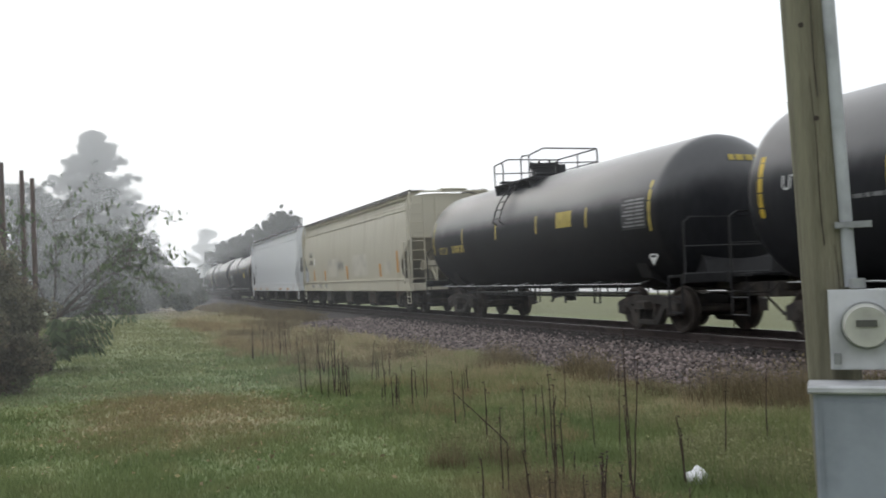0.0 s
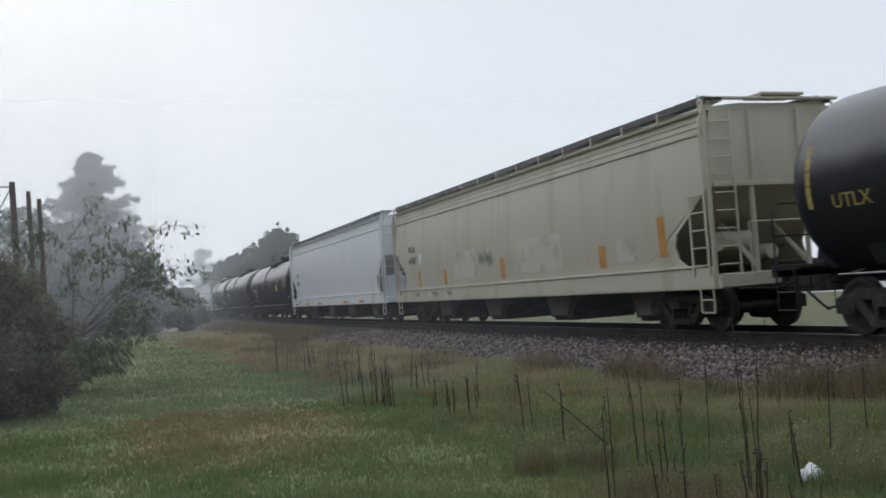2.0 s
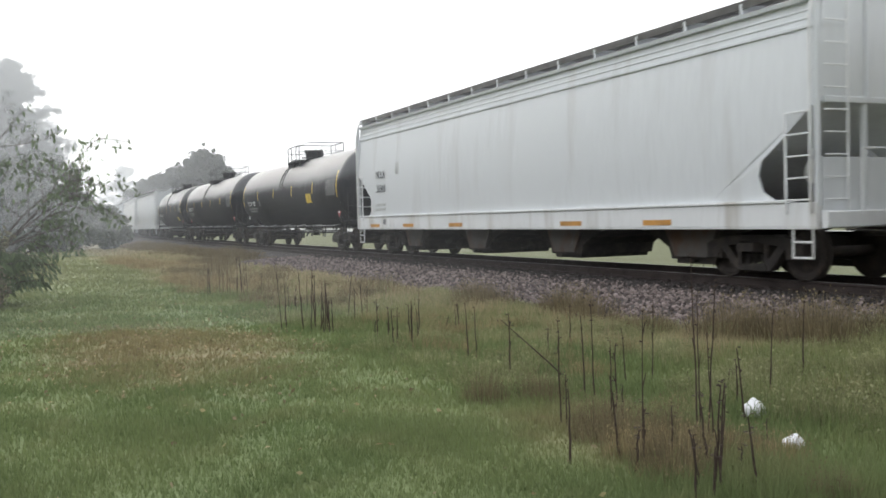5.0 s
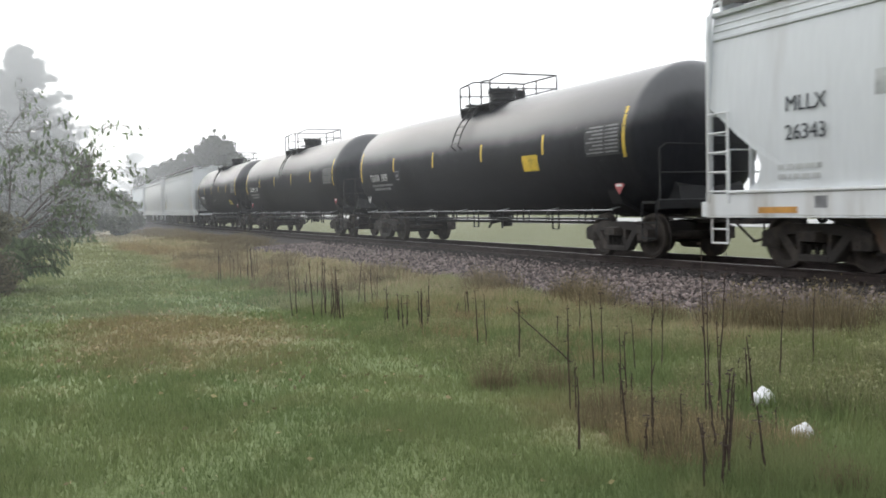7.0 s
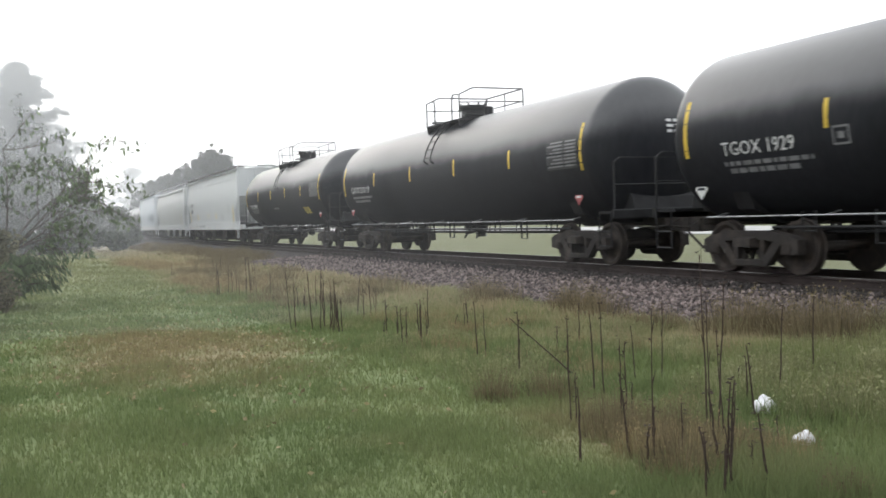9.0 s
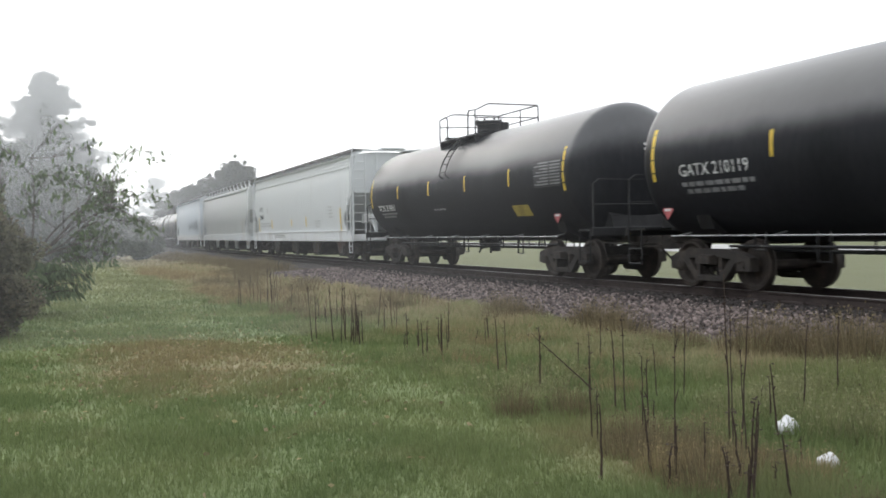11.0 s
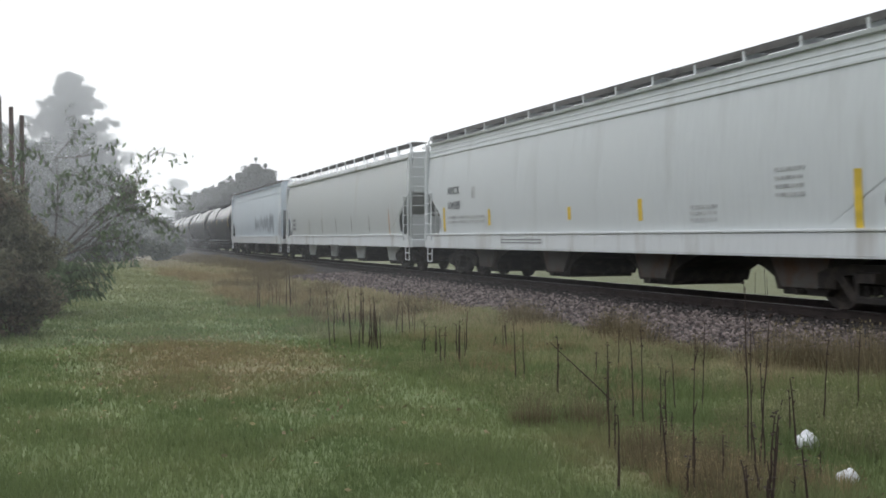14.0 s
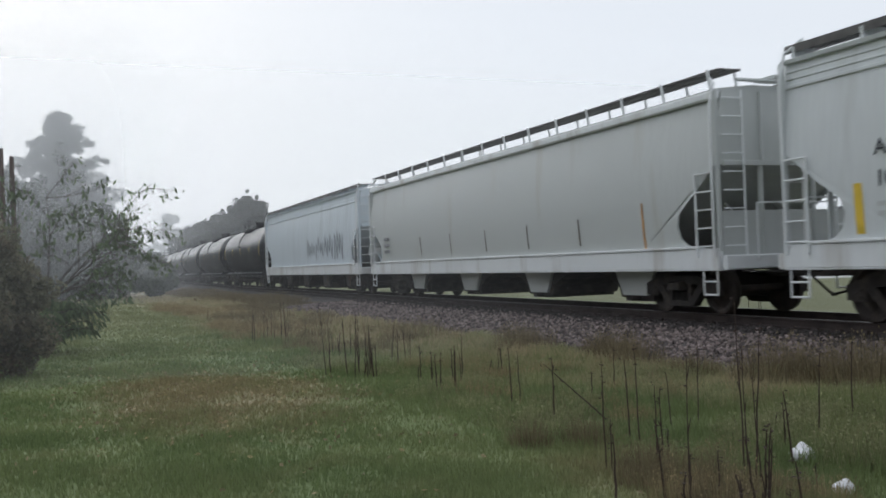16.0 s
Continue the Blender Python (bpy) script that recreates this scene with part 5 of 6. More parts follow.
shrub("bush", [(-1.6, 16.4, 0.9, 1.0), (-2.6, 16.6, 1.2, 1.3), (-1.5, 17.4, 1.6, 0.95), (-2.4, 17.6, 2.0, 1.0), (-1.0, 16.6, 0.5, 0.6), (-3.8, 17, 1.6, 1.5), (-1.1, 17.8, 1.9, 0.5), (-0.8, 17.2, 0.9, 0.6), (-1.9, 16.0, 0.5, 0.8), (-1.1, 17.5, 2.2, 0.55), (-0.65, 17.2, 1.4, 0.55), (-0.55, 16.8, 0.6, 0.5), (-1.8, 17.4, 2.5, 0.65)], M_LEAF_DULL, 0.055, 110,
      "dense dark brown-green bush at the lawn's edge", 51, base=(-2.0, 16.9))
def leafy_shrub():
    """Arching shoots with hanging compound leaves, each of two rows of drooping leaflets."""
    top = tagged(new("broadleaf_shrub"), "green shrub with drooping compound leaves beside the bush", "shrub")
    bx, by = -0.45, 21.6
    top.location = (bx, by, float(ground_z(bx, by)))
    r = np.random.default_rng(62)
    for k in range(44):
        a = r.uniform(-2.6, 0.9)
        reach, high = r.uniform(0.45, 1.5), r.uniform(0.55, 1.5)
        d = np.array((math.cos(a), math.sin(a), 0))
        p0 = r.normal(0, 0.1, 3) * (1, 1, 0) + (0, 0, 0.02)
        p1 = d * reach * 0.5 + (0, 0, high)
        p2 = d * reach + (0, 0, high * r.uniform(0.6, 0.9))
        path = [(1 - t) ** 2 * p0 + 2 * t * (1 - t) * p1 + t * t * p2 for t in np.linspace(0, 1, 9)]
        sh = part("shoot", limbs([tuple(p) for p in path], 0.014, 0.004, 5), M_BARK, top)
        vs, fs = [], []
        side_d = np.array((-d[1], d[0], 0))
        for i, t in enumerate(np.linspace(0.42, 1.0, 9)):
            q = (1 - t) ** 2 * p0 + 2 * t * (1 - t) * p1 + t * t * p2
            for sgn in (-1, 1):
                ln, w = r.uniform(0.18, 0.34), r.uniform(0.03, 0.05)
                out = side_d * sgn * r.uniform(0.3, 0.8) + d * r.uniform(0, 0.5) + (0, 0, -r.uniform(0.5, 1.1))
                out = out / np.linalg.norm(out)
                c = np.cross(out, d)
                c = c / (np.linalg.norm(c) + 1e-6)
                n = len(vs)
                vs += [q, q + out * ln * 0.45 + c * w, q + out * ln, q + out * ln * 0.45 - c * w]
                fs += [(n, n + 1, n + 2), (n, n + 2, n + 3)]
        part("leaf_spray", raw("leaf_spray", np.array(vs), np.array(fs), M_LEAF), M_LEAF, sh)


leafy_shrub()


def sapling():
    """Thin crooked branches that rise out of the shrub, with sparse hanging leaves."""
    top = tagged(new("sapling"), "sparse sapling with thin branches and hanging leaves", "tree")
    bx, by = -0.3, 22.0
    top.location = (bx, by, float(ground_z(bx, by)))
    part("trunk", limbs([(0, 0, -0.05), (0.03, 0, 0.6), (0.1, 0, 1.15)], 0.055, 0.045), M_BARK, top)
    r = np.random.default_rng(71)
    tips = []

    def branch(p, d, ln, rad, depth):
        pts = [tuple(p)]
        q, dd = np.array(p, float), np.array(d, float)
        for k in range(5):
            dd = dd + r.normal(0, 0.09, 3)
            dd[2] -= 0.015 * k
            dd /= np.linalg.norm(dd)
            q = q + dd * ln / 5
            pts.append(tuple(q))
            if depth < 3 and k >= 1:
                for _ in range(r.integers(1, 3)):
                    side = dd + r.normal(0, 0.5, 3)
                    branch(q, side / np.linalg.norm(side), ln * r.uniform(0.3, 0.5), rad * 0.5, depth + 1)
            if depth >= 1:
                tips.append(tuple(q))
        part("branch" if depth else "limb", limbs(pts, rad, rad * 0.35, 5), M_BARK, top)

    for d, ln in (((0.74, 0, 0.72), 2.3), ((0.86, 0.1, 0.58), 2.1), ((0.82, -0.15, 0.66), 2.0), ((0.55, 0.1, 0.9), 2.2), ((0.12, -0.2, 1.0), 2.2), ((-0.25, 0.1, 1.0), 2.2), ((-0.5, -0.1, 0.9), 1.9), ((0.75, -0.2, 0.5), 1.4)):
        d = np.array(d)
        branch((0.1, 0, 1.1), d / np.linalg.norm(d), ln, 0.022, 0)
    tips = np.array(tips)
    pick = tips[r.integers(len(tips), size=1500)] + r.normal(0, 0.06, (1500, 3)) - (0, 0, 0.06)
    v, f = leaf_cards(pick, 0.062, 73, long=2.6, hang=1.6)
    part("foliage", raw("foliage", v, f, M_LEAF), M_LEAF, top)


sapling()


# ---- trees in the fog ----
def pine(x, y, tall, seed, wide=0.2, bare=0.25):
    """A tall pine: limbs in loose tiers, each ending in flat tufts of needles, with sky between them."""
    r = np.random.default_rng(seed)
    top = tagged(new("pine_tree"), "tall pine with layered crown, grey in the fog", "tree")
    top.location = (x, y, 0)
    part("trunk", limbs([(0, 0, -0.2), (0.1, 0, tall * 0.5), (0, 0.1, tall * 0.95)], 0.018 * tall, 0.004 * tall, 9), M_BARK, top)
    tufts, sizes = [], []
    for k in range(12):
        u = (k + 0.5) / 12
        h = bare + (0.98 - bare) * u
        reach = wide * tall * min(1.0, 1.6 * (1 - u) ** 0.78 + 0.02)
        a0 = r.uniform(0, 6.28)
        for j in range(8):
            a = a0 + 6.28 * j / 8 + r.normal(0, 0.25)
            ln = reach * r.uniform(0.6, 1.08)
            z = h * tall + r.normal(0, 0.01) * tall
            tip = np.array((ln * math.cos(a), ln * math.sin(a), z + ln * r.uniform(0.0, 0.25)))
            part("limb", limbs([(0, 0, z - 0.03 * tall), tuple(tip * (0.5, 0.5, 1) - (0, 0, 0.01 * tall)), tuple(tip)], 0.004 * tall, 0.0015 * tall, 5), M_BARK, top)
            for q in (0.28, 0.55, 0.8, 1.0):
                tufts.append(tip * (q, q, 1) + r.normal(0, 0.012 * tall, 3))
                sizes.append(tall * r.uniform(0.024, 0.043) * (1.1 - 0.3 * u))
    pts = []
    for c, w in zip(tufts, sizes):
        d = r.normal(size=(110, 3))
        d /= np.linalg.norm(d, axis=1)[:, None]
        pts.append(c + d * w * (r.uniform(0.1, 1, 110) ** 0.5)[:, None] * (1.15, 1.15, 0.78))
    v, f = leaf_cards(np.concatenate(pts), 0.0085 * tall, seed + 1, flat=0.2, long=2.2)
    part("crown", raw("crown", v, f, M_PINE), M_PINE, top)


def round_tree(x, y, tall, wide, seed, low=0.15, label="leafy tree standing in the fog"):
    r = np.random.default_rng(seed)
    top = tagged(new("tree"), label, "tree", group="trees in the fog")
    top.location = (x, y, 0)
    part("trunk", limbs([(0, 0, -0.2), (0.05 * tall, 0, tall * 0.35), (0, 0.03 * tall, tall * 0.75)], 0.025 * tall, 0.008 * tall, 8), M_BARK, top)
    cs, rs = [], []
    for k in range(120):
        a, h = r.uniform(0, 6.28), r.uniform(low, 0.97)
        reach = wide * (0.25 + 0.75 * math.sin(math.pi * min(1, 0.3 + 0.68 * (h - low) / (1.0 - low)))) * r.uniform(0.0, 1) ** 0.6
        cs.append((reach * math.cos(a), reach * math.sin(a), h * tall))
        rs.append(tall * r.uniform(0.04, 0.1))
        if k < 9:
            part("limb", limbs([(0, 0, h * tall * 0.55), (0.5 * cs[-1][0], 0.5 * cs[-1][1], h * tall * 0.8), cs[-1]], 0.008 * tall, 0.003 * tall, 5), M_BARK, top)
    pts = clumped(r, np.array(cs), np.array(rs), 95)
    pts[:, 2] = np.maximum(pts[:, 2], 0.1)
    v, f = leaf_cards(pts, 0.021 * tall, seed + 1)
    part("crown", raw("crown", v, f, M_WOODS), M_WOODS, top)


def conifer(x, y, tall, wide, seed):
    """A pointed evergreen: tiers of drooping boughs that narrow to the tip."""
    r = np.random.default_rng(seed)
    top = tagged(new("conifer"), "dark pointed conifer beyond the bend of the line", "tree", group="conifers beyond the bend")
    top.location = (x, y, 0)
    part("trunk", limbs([(0, 0, -0.2), (0, 0, tall * 0.5), (0.05, 0, tall * 0.97)], 0.02 * tall, 0.003 * tall, 7), M_BARK, top)
    n = 9000
    bough, a = r.integers(90, size=n), r.uniform(0, 6.28, 90)
    h0, long = r.uniform(0.02, 1.0, 90), r.uniform(0.65, 1.1, 90)
    u = r.uniform(0, 1, n) ** 0.6
    reach = 1.55 * wide * (1 - h0[bough]) ** 0.8 * long[bough] * u + 0.1
    ang = a[bough] + r.normal(0, 0.28, n)
    z = h0[bough] * tall * 0.97 + 0.25 * reach * (0.6 - u) + r.normal(0, 0.025 * tall, n) * (1.1 - h0[bough])
    pts = np.stack([reach * np.cos(ang), reach * np.sin(ang), np.clip(z, 0.15, tall)], -1)
    v, f = leaf_cards(pts, 0.018 * tall, seed + 1)
    part("crown", raw("crown", v, f, M_WOODS), M_WOODS, top)


pine(0.6, 80, 14.5, 81, 0.28, 0.3)
for k, (x, y, tall, wide) in enumerate([(-4.2, 72, 9.3, 4.0), (-8.5, 74, 8.8, 4.0), (-1.6, 74, 8.2, 3.6), (2.8, 76, 7.0, 3.2), (4.4, 82, 5.0, 2.4), (-12, 66, 9.0, 4.2), (0.4, 70, 6.2, 3.2), (4.6, 74, 4.6, 2.4), (2.2, 69, 4.4, 2.4), (-17, 70, 10.0, 5.0), (5.8, 88, 3.4, 2.4), (7.6, 94, 3.6, 2.4), (9.2, 101, 3.8, 2.4), (10.4, 110, 3.8, 2.2), (11.2, 120, 3.6, 2.0)]):
    round_tree(x, y, tall, wide, 90 + k, 0.05)
# dark wood beyond the bend
for k, (x, y, tall, wide) in enumerate([(28.3, 153, 14.0, 3.0), (26.2, 151, 12.2, 3.2), (30.6, 153, 13.0, 2.8), (24.2, 153, 11.0, 3.0), (22.2, 156, 10.0, 2.8), (20.2, 158, 9.2, 2.6), (18.6, 160, 8.0, 2.6), (32.6, 154, 11.0, 3.0), (35.5, 156, 9.0, 3.6), (40, 158, 9.0, 4.4), (29, 150, 10.5, 3.5), (25.5, 149, 8.5, 3.4), (22.5, 151, 7.5, 3.2)]):
    round_tree(x, y, tall * 0.96, wide * 1.1, 110 + k, 0.0, "dark wood beyond the bend of the line")
for k, (x, y, tall, wide) in enumerate([(28.4, 151.5, 14.6, 2.6), (27.0, 150.5, 12.8, 2.4), (30.0, 152, 13.8, 2.6), (24.4, 151, 11.6, 2.6), (22.0, 153, 10.2, 2.4)]):
    conifer(x, y, tall, wide, 140 + k)
for k, (x, y, tall, wide) in enumerate([(22.8, 212, 14.2, 4.8), (28.0, 214, 12.0, 5.0), (7.0, 142, 4.8, 3.2)]):
    round_tree(x, y, tall, wide, 130 + k, 0.0, "pale tree far off in thick fog")
hx = [(3.0 + 0.9 * k + 0.3 * math.sin(k), 66 + 2.5 * math.sin(k * 1.7), 0.5 + 0.5 * math.sin(k * 2.3) ** 2, 0.6 + 0.5 * math.sin(k * 3.1) ** 2) for k in range(6)]
shrub("hedge", [(x - 4, y, z, w) for x, y, z, w in hx] + hx, M_WOODS, 0.2, 24, "low dark hedge at the far end of the lawn", 151, base=(3.0, 66))

# ---- unseen woods that close the place behind and beside the camera, for dark reflections ----
def woods_around():
    r = np.random.default_rng(201)
    cs, rs = [], []
    for k in range(240):
        a = math.radians(-14 - 240 * k / 240)           # from the left of the lawn round behind to the right
        d = r.uniform(48, 62)
        tall = r.uniform(8, 13)
        for j in range(5):
            h = r.uniform(0.05, 1) ** 0.8 * tall
            cs.append((d * math.sin(a) + r.normal(0, 1.2), d * math.cos(a) + r.normal(0, 1.2), h))
            rs.append(r.uniform(1.0, 2.0))
    for k in range(60):                                 # and on along the inner side of the line, hidden, to darken reflections
        for j in range(5):
            cs.append((r.uniform(-7, 0.5), 92 + 1.8 * k + r.normal(0, 1), r.uniform(0.05, 1) * 9))
            rs.append(r.uniform(1.0, 2.0))
    pts = clumped(r, np.array(cs), np.array(rs), 26)
    pts[:, 2] = np.maximum(pts[:, 2], 0.1)
    v, f = leaf_cards(pts, 0.75, 202)
    tagged(part("unseen_woods", raw("unseen_woods", v, f, M_WOODS)), "unseen belt of dark leafy woods round the lawn, for reflections", "woods", kind="stuff")


woods_around()

# ---- poles, wire, house at the left ----
for x, y, tall in ((-1.37, 24.0, 4.8), (-1.46, 32.0, 5.56), (-1.18, 32.4, 5.36)):
    p = tagged(new("wooden_post"), "tall weathered wooden post behind the bushes", "post", group="posts behind the bushes")
    p.location = (x, y, 0)
    part("shaft", limbs([(0, 0, -0.2), (0.02, 0, tall * 0.5), (0, 0, tall)], 0.085, 0.07, 10), M_OLDPOLE, p)
    if y < 30:
        part("insulator", Shape().tube([(-0.07, 0, tall - 0.12), (-0.3, 0, tall - 0.1)], 0.02, 6).tube([(-0.3, 0, tall - 0.16), (-0.3, 0, tall - 0.02)], 0.04, 8), M_GALV, p)
s = Shape()
for (a, b, sag) in (((-1.66, 24, 4.72), (-8.5, 22, 8.6), 0.5), ((-1.42, 24, 4.62), (-2.6, 24.3, 3.0), 0.15)):
    a, b = Vector(a), Vector(b)
    s.tube([a.lerp(b, k / 12) - Vector((0, 0, sag * math.sin(math.pi * k / 12))) for k in range(13)], 0.014, 5)
tagged(part("service_wire", s, M_BLACK), "slack black service wire hung from the post", "wire")


def house():
    h = tagged(new("house"), "small pale house half hidden behind the bushes", "house")
    h.location = (-9.6, 41, 0)
    part("wall", Shape().box((0, 0, 1.9), (8, 6, 3.8)), M_HOUSE, h)
    part("roof", Shape().prism([(-4.4, 3.75), (-4.4, 3.9), (0, 6.0), (4.4, 3.9), (4.4, 3.75), (0, 5.8)], 1, -3.4, 3.4), M_ROOF, h)
    w = part("window", Shape().box((1.8, -3.0, 2.0), (1.2, 0.1, 1.3), 0.01), M_WHITE, h)
    part("pane", Shape().box((1.8, -3.06, 2.0), (1.0, 0.02, 1.1)), M_BLACK, w)
    part("chimney", Shape().box((1.5, 0.5, 5.8), (0.6, 0.6, 1.4), 0.02), M_ROOF, h)


house()

# ---- utility pole with the meter ----
POLE = (4.10, 2.85)
up_pole = tagged(new("utility_pole"), "greenish treated wooden utility pole with grey conduit", "utility pole")
up_pole.matrix_world = pose(POLE[0], POLE[1], 0, 0, 0, 0)
part("shaft", limbs([(0, 0, -0.3), (-0.035, 0.028, 1.5), (-0.09, 0.07, 4.0), (-0.16, 0.12, 7.5)], 0.128, 0.105, 20), M_POLE, up_pole, smooth=True)
for a, z0, z1 in ((-2.3, 1.75, 2.55), (-2.1, 2.45, 3.3), (-2.55, 3.1, 4.1), (-1.9, 1.3, 1.75)):
    crack = []
    for k in range(7):
        z = z0 + (z1 - z0) * k / 6
        mid = Vector((-0.024 * z, 0.019 * z, 0))
        rr = 0.128 - 0.003 * z
        crack.append(tuple(mid + Vector((rr * math.cos(a + 0.03 * math.sin(5 * k)), rr * math.sin(a + 0.03 * math.sin(5 * k)), z))))
    part("crack", Shape().tube(crack, 0.004, 4, 0.0015), M_BARK, up_pole, "weathering crack along the grain")
for a, z in ((-2.2, 2.35), (-2.5, 2.8), (-1.95, 3.2)):
    mid = Vector((-0.024 * z, 0.019 * z, z))
    out = Vector((math.cos(a), math.sin(a), 0))
    part("knot", Shape().tube([tuple(mid + out * 0.1), tuple(mid + out * (0.128 - 0.003 * z))], 0.016, 10, 0.012), M_BARK, up_pole, "dark round knot")
side = Vector((math.cos(radians(-42)), math.sin(radians(-42)), 0))   # along the pole's right flank as seen from the lawn
face = Vector((-side.y, side.x, 0)) * -1                              # towards the lawn
cd = Shape().tube([tuple(side * 0.1 + face * 0.1 + Vector((-0.036, 0.029, 1.55))), tuple(side * 0.1 + face * 0.09 + Vector((-0.077, 0.06, 3.4))), tuple(side * 0.09 + face * 0.08 + Vector((-0.155, 0.115, 7.3)))], 0.03, 12)
part("conduit", cd, M_CONDUIT, up_pole, smooth=True)
br = Shape().box(tuple(side * 0.1 + face * 0.12 + Vector((-0.02, 0.015, 1.84))), (0.16, 0.03, 0.03), turn=Matrix.Rotation(radians(-42), 3, "Z"))
part("strap", br, M_GALV, up_pole)
part("strap", Shape().box(tuple(side * 0.04 + face * 0.12 + Vector((-0.02, 0.015, 1.52))), (0.1, 0.03, 0.03), turn=Matrix.Rotation(radians(-42), 3, "Z")), M_GALV, up_pole)


def oriented(centre, size, cut=0.01):
    return Shape().box((0, 0, 0), size, cut), Matrix.LocRotScale(centre, Euler((0, 0, radians(-42))), None)


base_pt = Vector((POLE[0], POLE[1], 0))
meter = tagged(new("electric_meter"), "light grey electric meter box with round glass meter", "electric meter")
meter.matrix_world = Matrix.LocRotScale(base_pt + side * 0.05 + face * 0.18 + Vector((0, 0, 1.36)), Euler((0, 0, radians(-42))), None)
part("box", Shape().box((0.03, 0, 0), (0.26, 0.12, 0.36), 0.008).box((0.03, -0.062, 0.0), (0.245, 0.012, 0.345)), M_BOX, meter)
part("hub", Shape().tube([(0.03, 0, 0.185), (0.03, 0, 0.23)], 0.035, 12), M_GALV, meter, smooth=True)
part("collar", Shape().tube([(0.055, -0.06, 0.02), (0.055, -0.1, 0.02)], 0.108, 28), M_GALV, meter, smooth=True)
gl = part("meter_dome", Shape().tube([(0.055, -0.09, 0.02), (0.055, -0.17, 0.02), (0.055, -0.19, 0.02)], 0.1, 28, 0.088), M_METERGLASS, meter, smooth=True)
part("dial_plate", Shape().box((0.055, -0.194, 0.035), (0.085, 0.006, 0.03)), M_DIAL, gl)
part("latch", Shape().box((-0.07, -0.075, -0.13), (0.03, 0.02, 0.05), 0.004), M_GALV, meter)
cab = tagged(new("service_cabinet"), "grey metal service cabinet below the meter", "cabinet")
cab.matrix_world = Matrix.LocRotScale(base_pt + side * 0.17 + face * 0.26 + Vector((0, 0, 0.0)), Euler((0, 0, radians(-42))), None)
part("body", Shape().box((0, 0, 0.52), (0.6, 0.22, 1.14), 0.012), M_BOXLOW, cab)
part("lid", Shape().box((0, -0.01, 1.105), (0.64, 0.26, 0.035), 0.008), M_BOX, cab)
part("door", Shape().box((0.01, -0.115, 0.55), (0.54, 0.012, 1.0)), M_BOXLOW, cab)


# ---- litter ----
def bag(x, y, size, seed):
    r = random.Random(seed)
    bm = bmesh.new()
    bmesh.ops.create_icosphere(bm, subdivisions=3, radius=size)
    for v in bm.verts:
        n = noise.noise(v.co * 9 + Vector((seed, 0, 0)))
        v.co *= 1 + 0.5 * n + 0.18 * noise.noise(v.co * 28)
        v.co.z = max(v.co.z, -size * 0.55) * (1.15 if v.co.x > 0 else 0.8)
    for f in bm.faces:
        f.smooth = True
    me = bpy.data.meshes.new("plastic_bag")
    bm.to_mesh(me)
    bm.free()
    me.materials.append(M_BAG)
    ob = tagged(part("plastic_bag", me, M_BAG), "crumpled white plastic bag lying in the grass", "litter", group="litter in the grass")
    ob.location = (x, y, float(ground_z(x, y)) + size * 0.8)


bag(5.16, 5.68, 0.08, 3)
bag(4.70, 4.80, 0.064, 8)
bag(6.32, 9.49, 0.03, 12)


# ---- fallen leaves ----
def fallen_leaves():
    r = np.random.default_rng(17)
    a = r.normal((1.8, 12.0), (1.0, 1.9), (900, 2))
    b = np.stack([r.uniform(-1.5, 3.6, 350), r.uniform(4, 22, 350)], -1)
    p = np.concatenate([a, b])
    z = ground_z(p[:, 0], p[:, 1]) + r.uniform(0.02, 0.06, len(p))
    v, f = leaf_cards(np.column_stack([p, z]), 0.03, 18, flat=0.8)
    tagged(part("fallen_leaves", raw("fallen_leaves", v, f, M_FALLEN)), "small tan and yellow fallen leaves on the lawn", "leaves", kind="stuff")


M_FALLEN = material("fallen_leaf", (0.3, 0.235, 0.145), 0.8, vary=0.45, island=True, bump=0, second=(0.33, 0.29, 0.15), leafy=0.3)
fallen_leaves()


# ---- pickup truck on the road beyond the field ----
M_CARPAINT = material("grey_car_paint", (0.09, 0.1, 0.105), 0.3, 0.2, vary=0.05, bump=0)
M_CARGLASS = material("car_glass", (0.02, 0.025, 0.028), 0.08, vary=0.05, bump=0)
M_TYRE = material("tyre_rubber", (0.02, 0.02, 0.02), 0.9, vary=0.2)
TYRE_R = 0.37


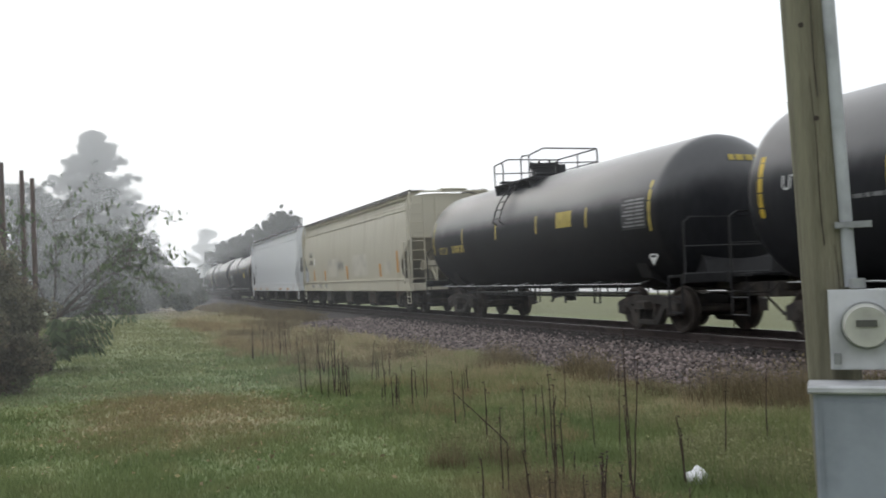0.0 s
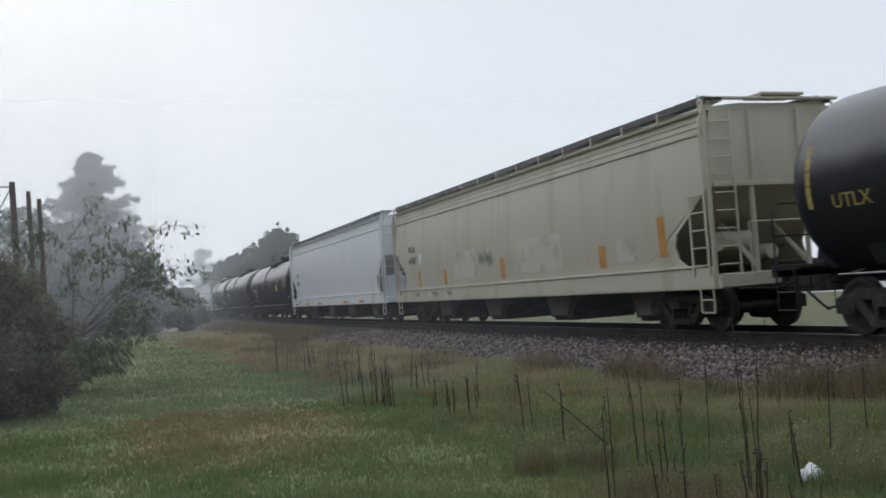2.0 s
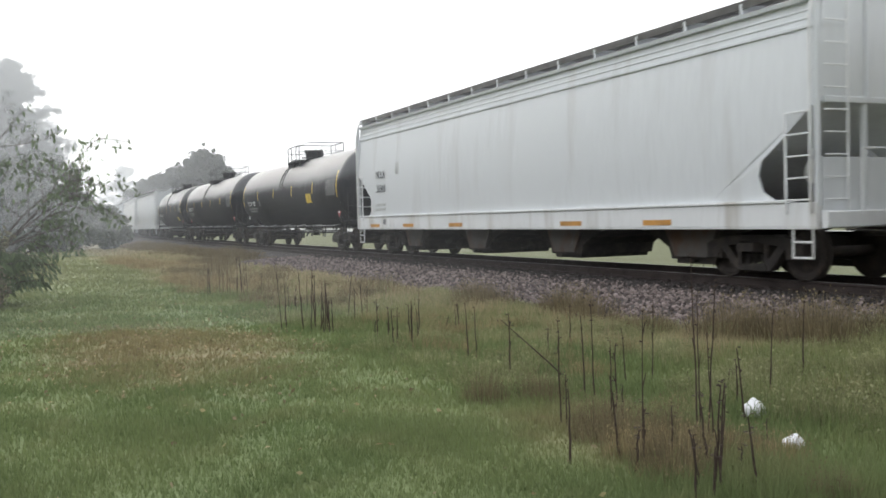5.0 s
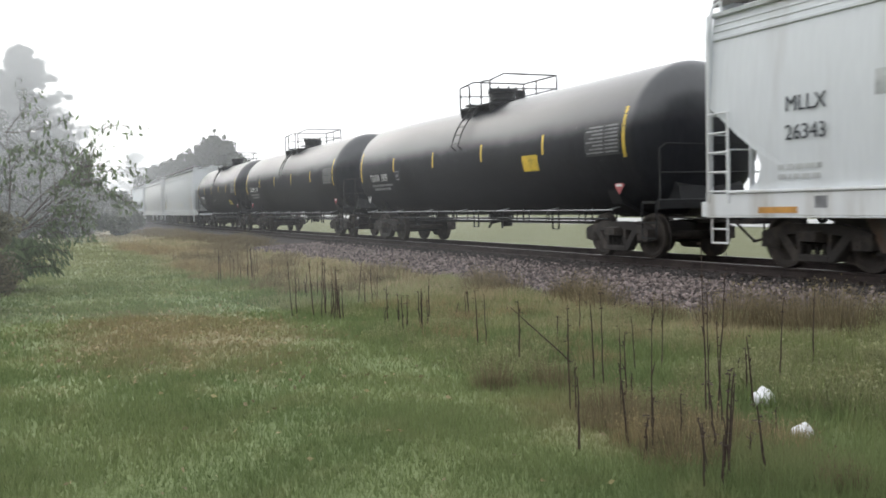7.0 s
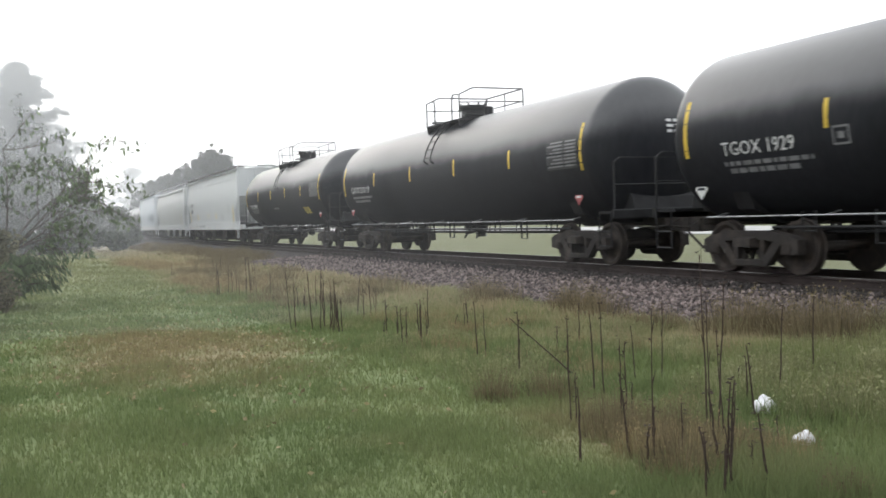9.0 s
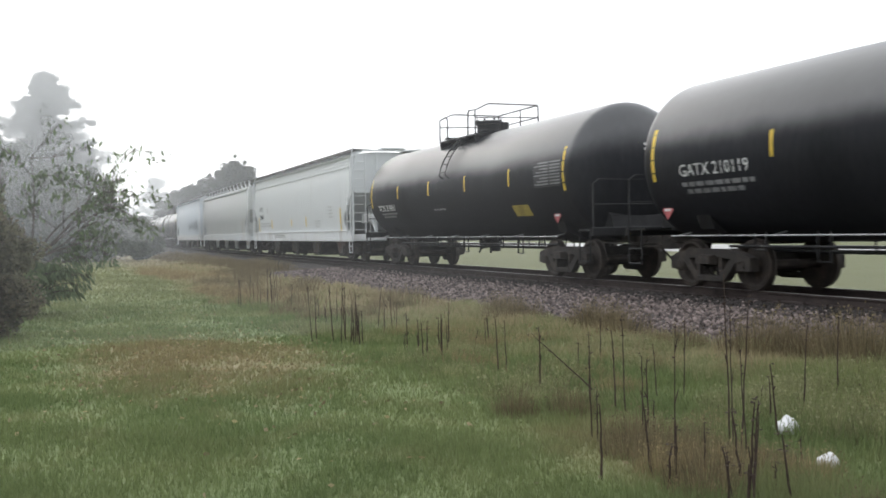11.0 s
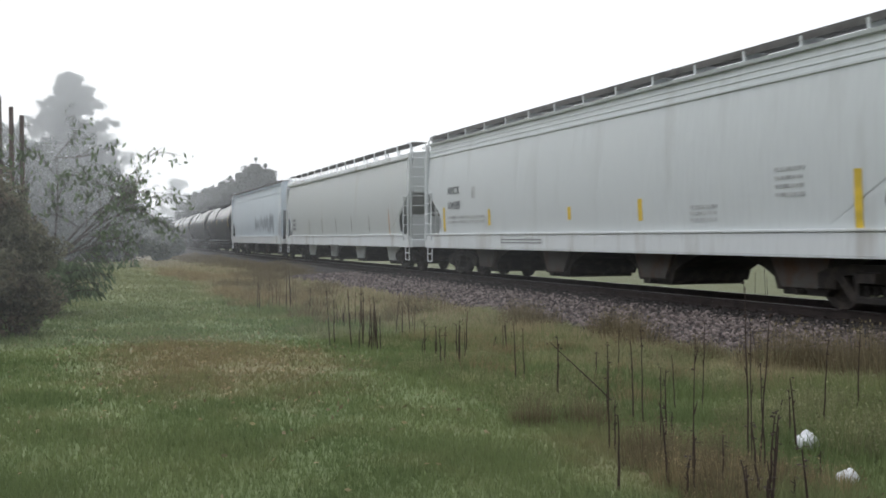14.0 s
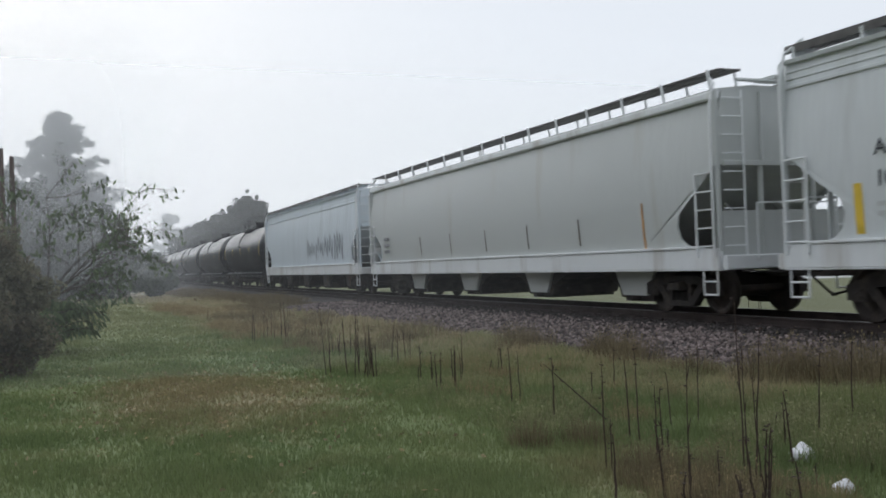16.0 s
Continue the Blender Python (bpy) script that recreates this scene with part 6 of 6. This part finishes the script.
def pickup():
    """A pickup that drives towards -y; its base is between the wheels."""
    truck = tagged(new("pickup_truck"), "dark grey pickup truck on the pale road", "pickup truck")
    body = [(-2.65, 0.5), (-2.65, 0.95), (-2.45, 1.08), (-1.25, 1.12), (0.75, 1.1), (0.75, 1.02), (2.6, 1.02), (2.65, 0.55), (2.1, 0.45), (1.2, 0.45), (-1.2, 0.42), (-2.1, 0.45)]
    part("body", Shape().prism(body, 0, -0.92, 0.92), M_CARPAINT, truck)
    part("cab", Shape().prism([(-1.25, 1.1), (-0.55, 1.68), (-0.3, 1.74), (0.55, 1.74), (0.75, 1.1)], 0, -0.8, 0.8), M_CARPAINT, truck)
    part("windscreen", Shape().prism([(-1.2, 1.15), (-0.62, 1.64), (-0.64, 1.66), (-1.23, 1.17)], 0, -0.72, 0.72), M_CARGLASS, truck)
    for sx in (-1, 1):
        part("side_window", Shape().prism([(-0.98, 1.15), (-0.48, 1.6), (0.5, 1.6), (0.62, 1.15)], 0, sx * 0.8, sx * 0.812), M_CARGLASS, truck)
        part("headlight", Shape().box((sx * 0.7, -2.66, 0.84), (0.36, 0.04, 0.16), 0.01), M_WHITE, truck)
        part("tail_light", Shape().box((sx * 0.82, 2.65, 0.86), (0.16, 0.04, 0.28), 0.01), M_RED, truck)
    for y in (-2.7, 2.72):
        part("bumper", Shape().box((0, y, 0.52), (1.8, 0.14, 0.2), 0.03), M_GALV, truck)
    tyre = [(-0.12, 0.2), (-0.12, TYRE_R - 0.03), (-0.09, TYRE_R), (0.09, TYRE_R), (0.12, TYRE_R - 0.03), (0.12, 0.2)]
    wheels = []
    for sx in (-1, 1):
        for y in (-1.75, 1.75):
            s, m = Shape(), len(tyre)
            s.v = [(p, q * math.cos(2 * math.pi * k / 24), q * math.sin(2 * math.pi * k / 24)) for k in range(24) for p, q in tyre]
            s.f = [(k * m + i, k * m + (i + 1) % m, ((k + 1) % 24) * m + (i + 1) % m, ((k + 1) % 24) * m + i) for k in range(24) for i in range(m)]
            w = part("wheel", s, M_TYRE, truck, smooth=True)
            rim = Shape().tube([(-0.06, 0, 0), (0.06, 0, 0)], 0.08, 10)
            for k in range(5):
                a = 2 * math.pi * k / 5
                rim.tube([(0, 0, 0), (0, 0.2 * math.cos(a), 0.2 * math.sin(a))], 0.035, 5)
            part("rim", rim, M_GALV, w)
            wheels.append((w, sx * 0.84, y))
    return truck, wheels


PICKUP, PICKUP_WHEELS = pickup()


# ---- fog: thin veils that stand across the far end of the place ----
def veil(name, verts, dense, top, left=False):
    """A sheet of fine droplets: it passes on the daylight that falls on it from above, and thins upwards."""
    m = bpy.data.materials.new("fog")
    m.use_nodes = True
    nt = m.node_tree
    nt.nodes.clear()
    out = nt.nodes.new("ShaderNodeOutputMaterial")
    mix, both = nt.nodes.new("ShaderNodeMixShader"), nt.nodes.new("ShaderNodeAddShader")
    tr, di, tl = nt.nodes.new("ShaderNodeBsdfTransparent"), nt.nodes.new("ShaderNodeBsdfDiffuse"), nt.nodes.new("ShaderNodeBsdfTranslucent")
    # droplets scatter to both sides what comes down on them
    for b, z in ((di, 1.0), (tl, -1.0)):
        b.inputs[0].default_value = (0.86, 0.875, 0.88, 1)
        n = nt.nodes.new("ShaderNodeCombineXYZ")
        n.inputs[2].default_value = z
        nt.links.new(n.outputs[0], b.inputs["Normal"])
    geo, sep = nt.nodes.new("ShaderNodeNewGeometry"), nt.nodes.new("ShaderNodeSeparateXYZ")
    nt.links.new(geo.outputs["Position"], sep.inputs[0])

    def ramp(axis, a, b, lo, hi):
        n = nt.nodes.new("ShaderNodeMapRange")
        n.interpolation_type = "SMOOTHSTEP"
        for i, v in ((1, a), (2, b), (3, lo), (4, hi)):
            n.inputs[i].default_value = v
        nt.links.new(sep.outputs[axis], n.inputs[0])
        return n.outputs[0]

    share = ramp(2, 0.3 * top, top, dense, 0.0)
    for more in [ramp(2, 0.0, 8.0, 0.55, 1.0)] + ([ramp(0, 3.0, 11.5, 1.0, 0.0)] if left else []):
        n = nt.nodes.new("ShaderNodeMath")
        n.operation = "MULTIPLY"
        nt.links.new(share, n.inputs[0])
        nt.links.new(more, n.inputs[1])
        share = n.outputs[0]
    nt.links.new(share, mix.inputs[0])
    nt.links.new(di.outputs[0], both.inputs[0])
    nt.links.new(tl.outputs[0], both.inputs[1])
    nt.links.new(tr.outputs[0], mix.inputs[1])
    nt.links.new(both.outputs[0], mix.inputs[2])
    nt.links.new(mix.outputs[0], out.inputs[0])
    ob = part(name, raw(name, np.array(verts, float), np.array([[0, 1, 2, 3]]), m))
    return tagged(ob, "pale morning fog bank", "fog", kind="structure")


for y, dense, top, left in ((14.6, 0.05, 20, True), (54, 0.12, 30, True), (66, 0.15, 34, True), (77.5, 0.19, 38, True), (88, 0.01, 30, False), (112, 0.02, 34, False), (140, 0.11, 40, False), (185, 0.36, 60, False)):
    veil("fog_bank", [(-160, y, -0.5), (260, y, -0.5), (260, y, top), (-160, y, top)], dense, top, left)


def motions():
    """The train rolls in along the bend; its wheels turn with it."""
    times = [0.5 * k for k in range(33)]
    for car, s in CARS:
        rows = []
        for t in times:
            y = s - gone(t)
            rows.append((t, pose(line_x(y), y, RAIL_Z, 0, 0, -math.degrees(math.atan(2 * BEND * max(y, 0))))))
        walk(car, rows)
    # the pickup comes down the road, waits, and drives on
    ticks = [k / FPS for k in range(0, 481)]
    at = [float(np.interp(t, (3.5, 6.6, 7.7, 8.0, 8.2, 8.4, 8.6, 8.8, 9.0, 9.4, 9.8, 10.3, 11.0), (95, 44.9, 44.7, 44.4, 44.05, 43.5, 42.8, 41.7, 40.1, 36.6, 33.0, 29.5, 27.5))) for t in ticks]
    walk(PICKUP, [(t, pose(43.0, y, 0.045)) for t, y in list(zip(ticks, at))[::6]])
    for w, x, y in PICKUP_WHEELS:
        walk(w, [(t, pose(x, y, TYRE_R, math.degrees((at[0] - q) / TYRE_R))) for t, q in zip(ticks, at)])
    steps = [2 * k / FPS for k in range(241)]
    turned = [math.degrees(gone(t) / WHEEL_R) for t in steps]
    for w, y in WHEELSETS:
        walk(w, [(t, pose(0, y, WHEEL_R, a)) for t, a in zip(steps, turned)])


motions()
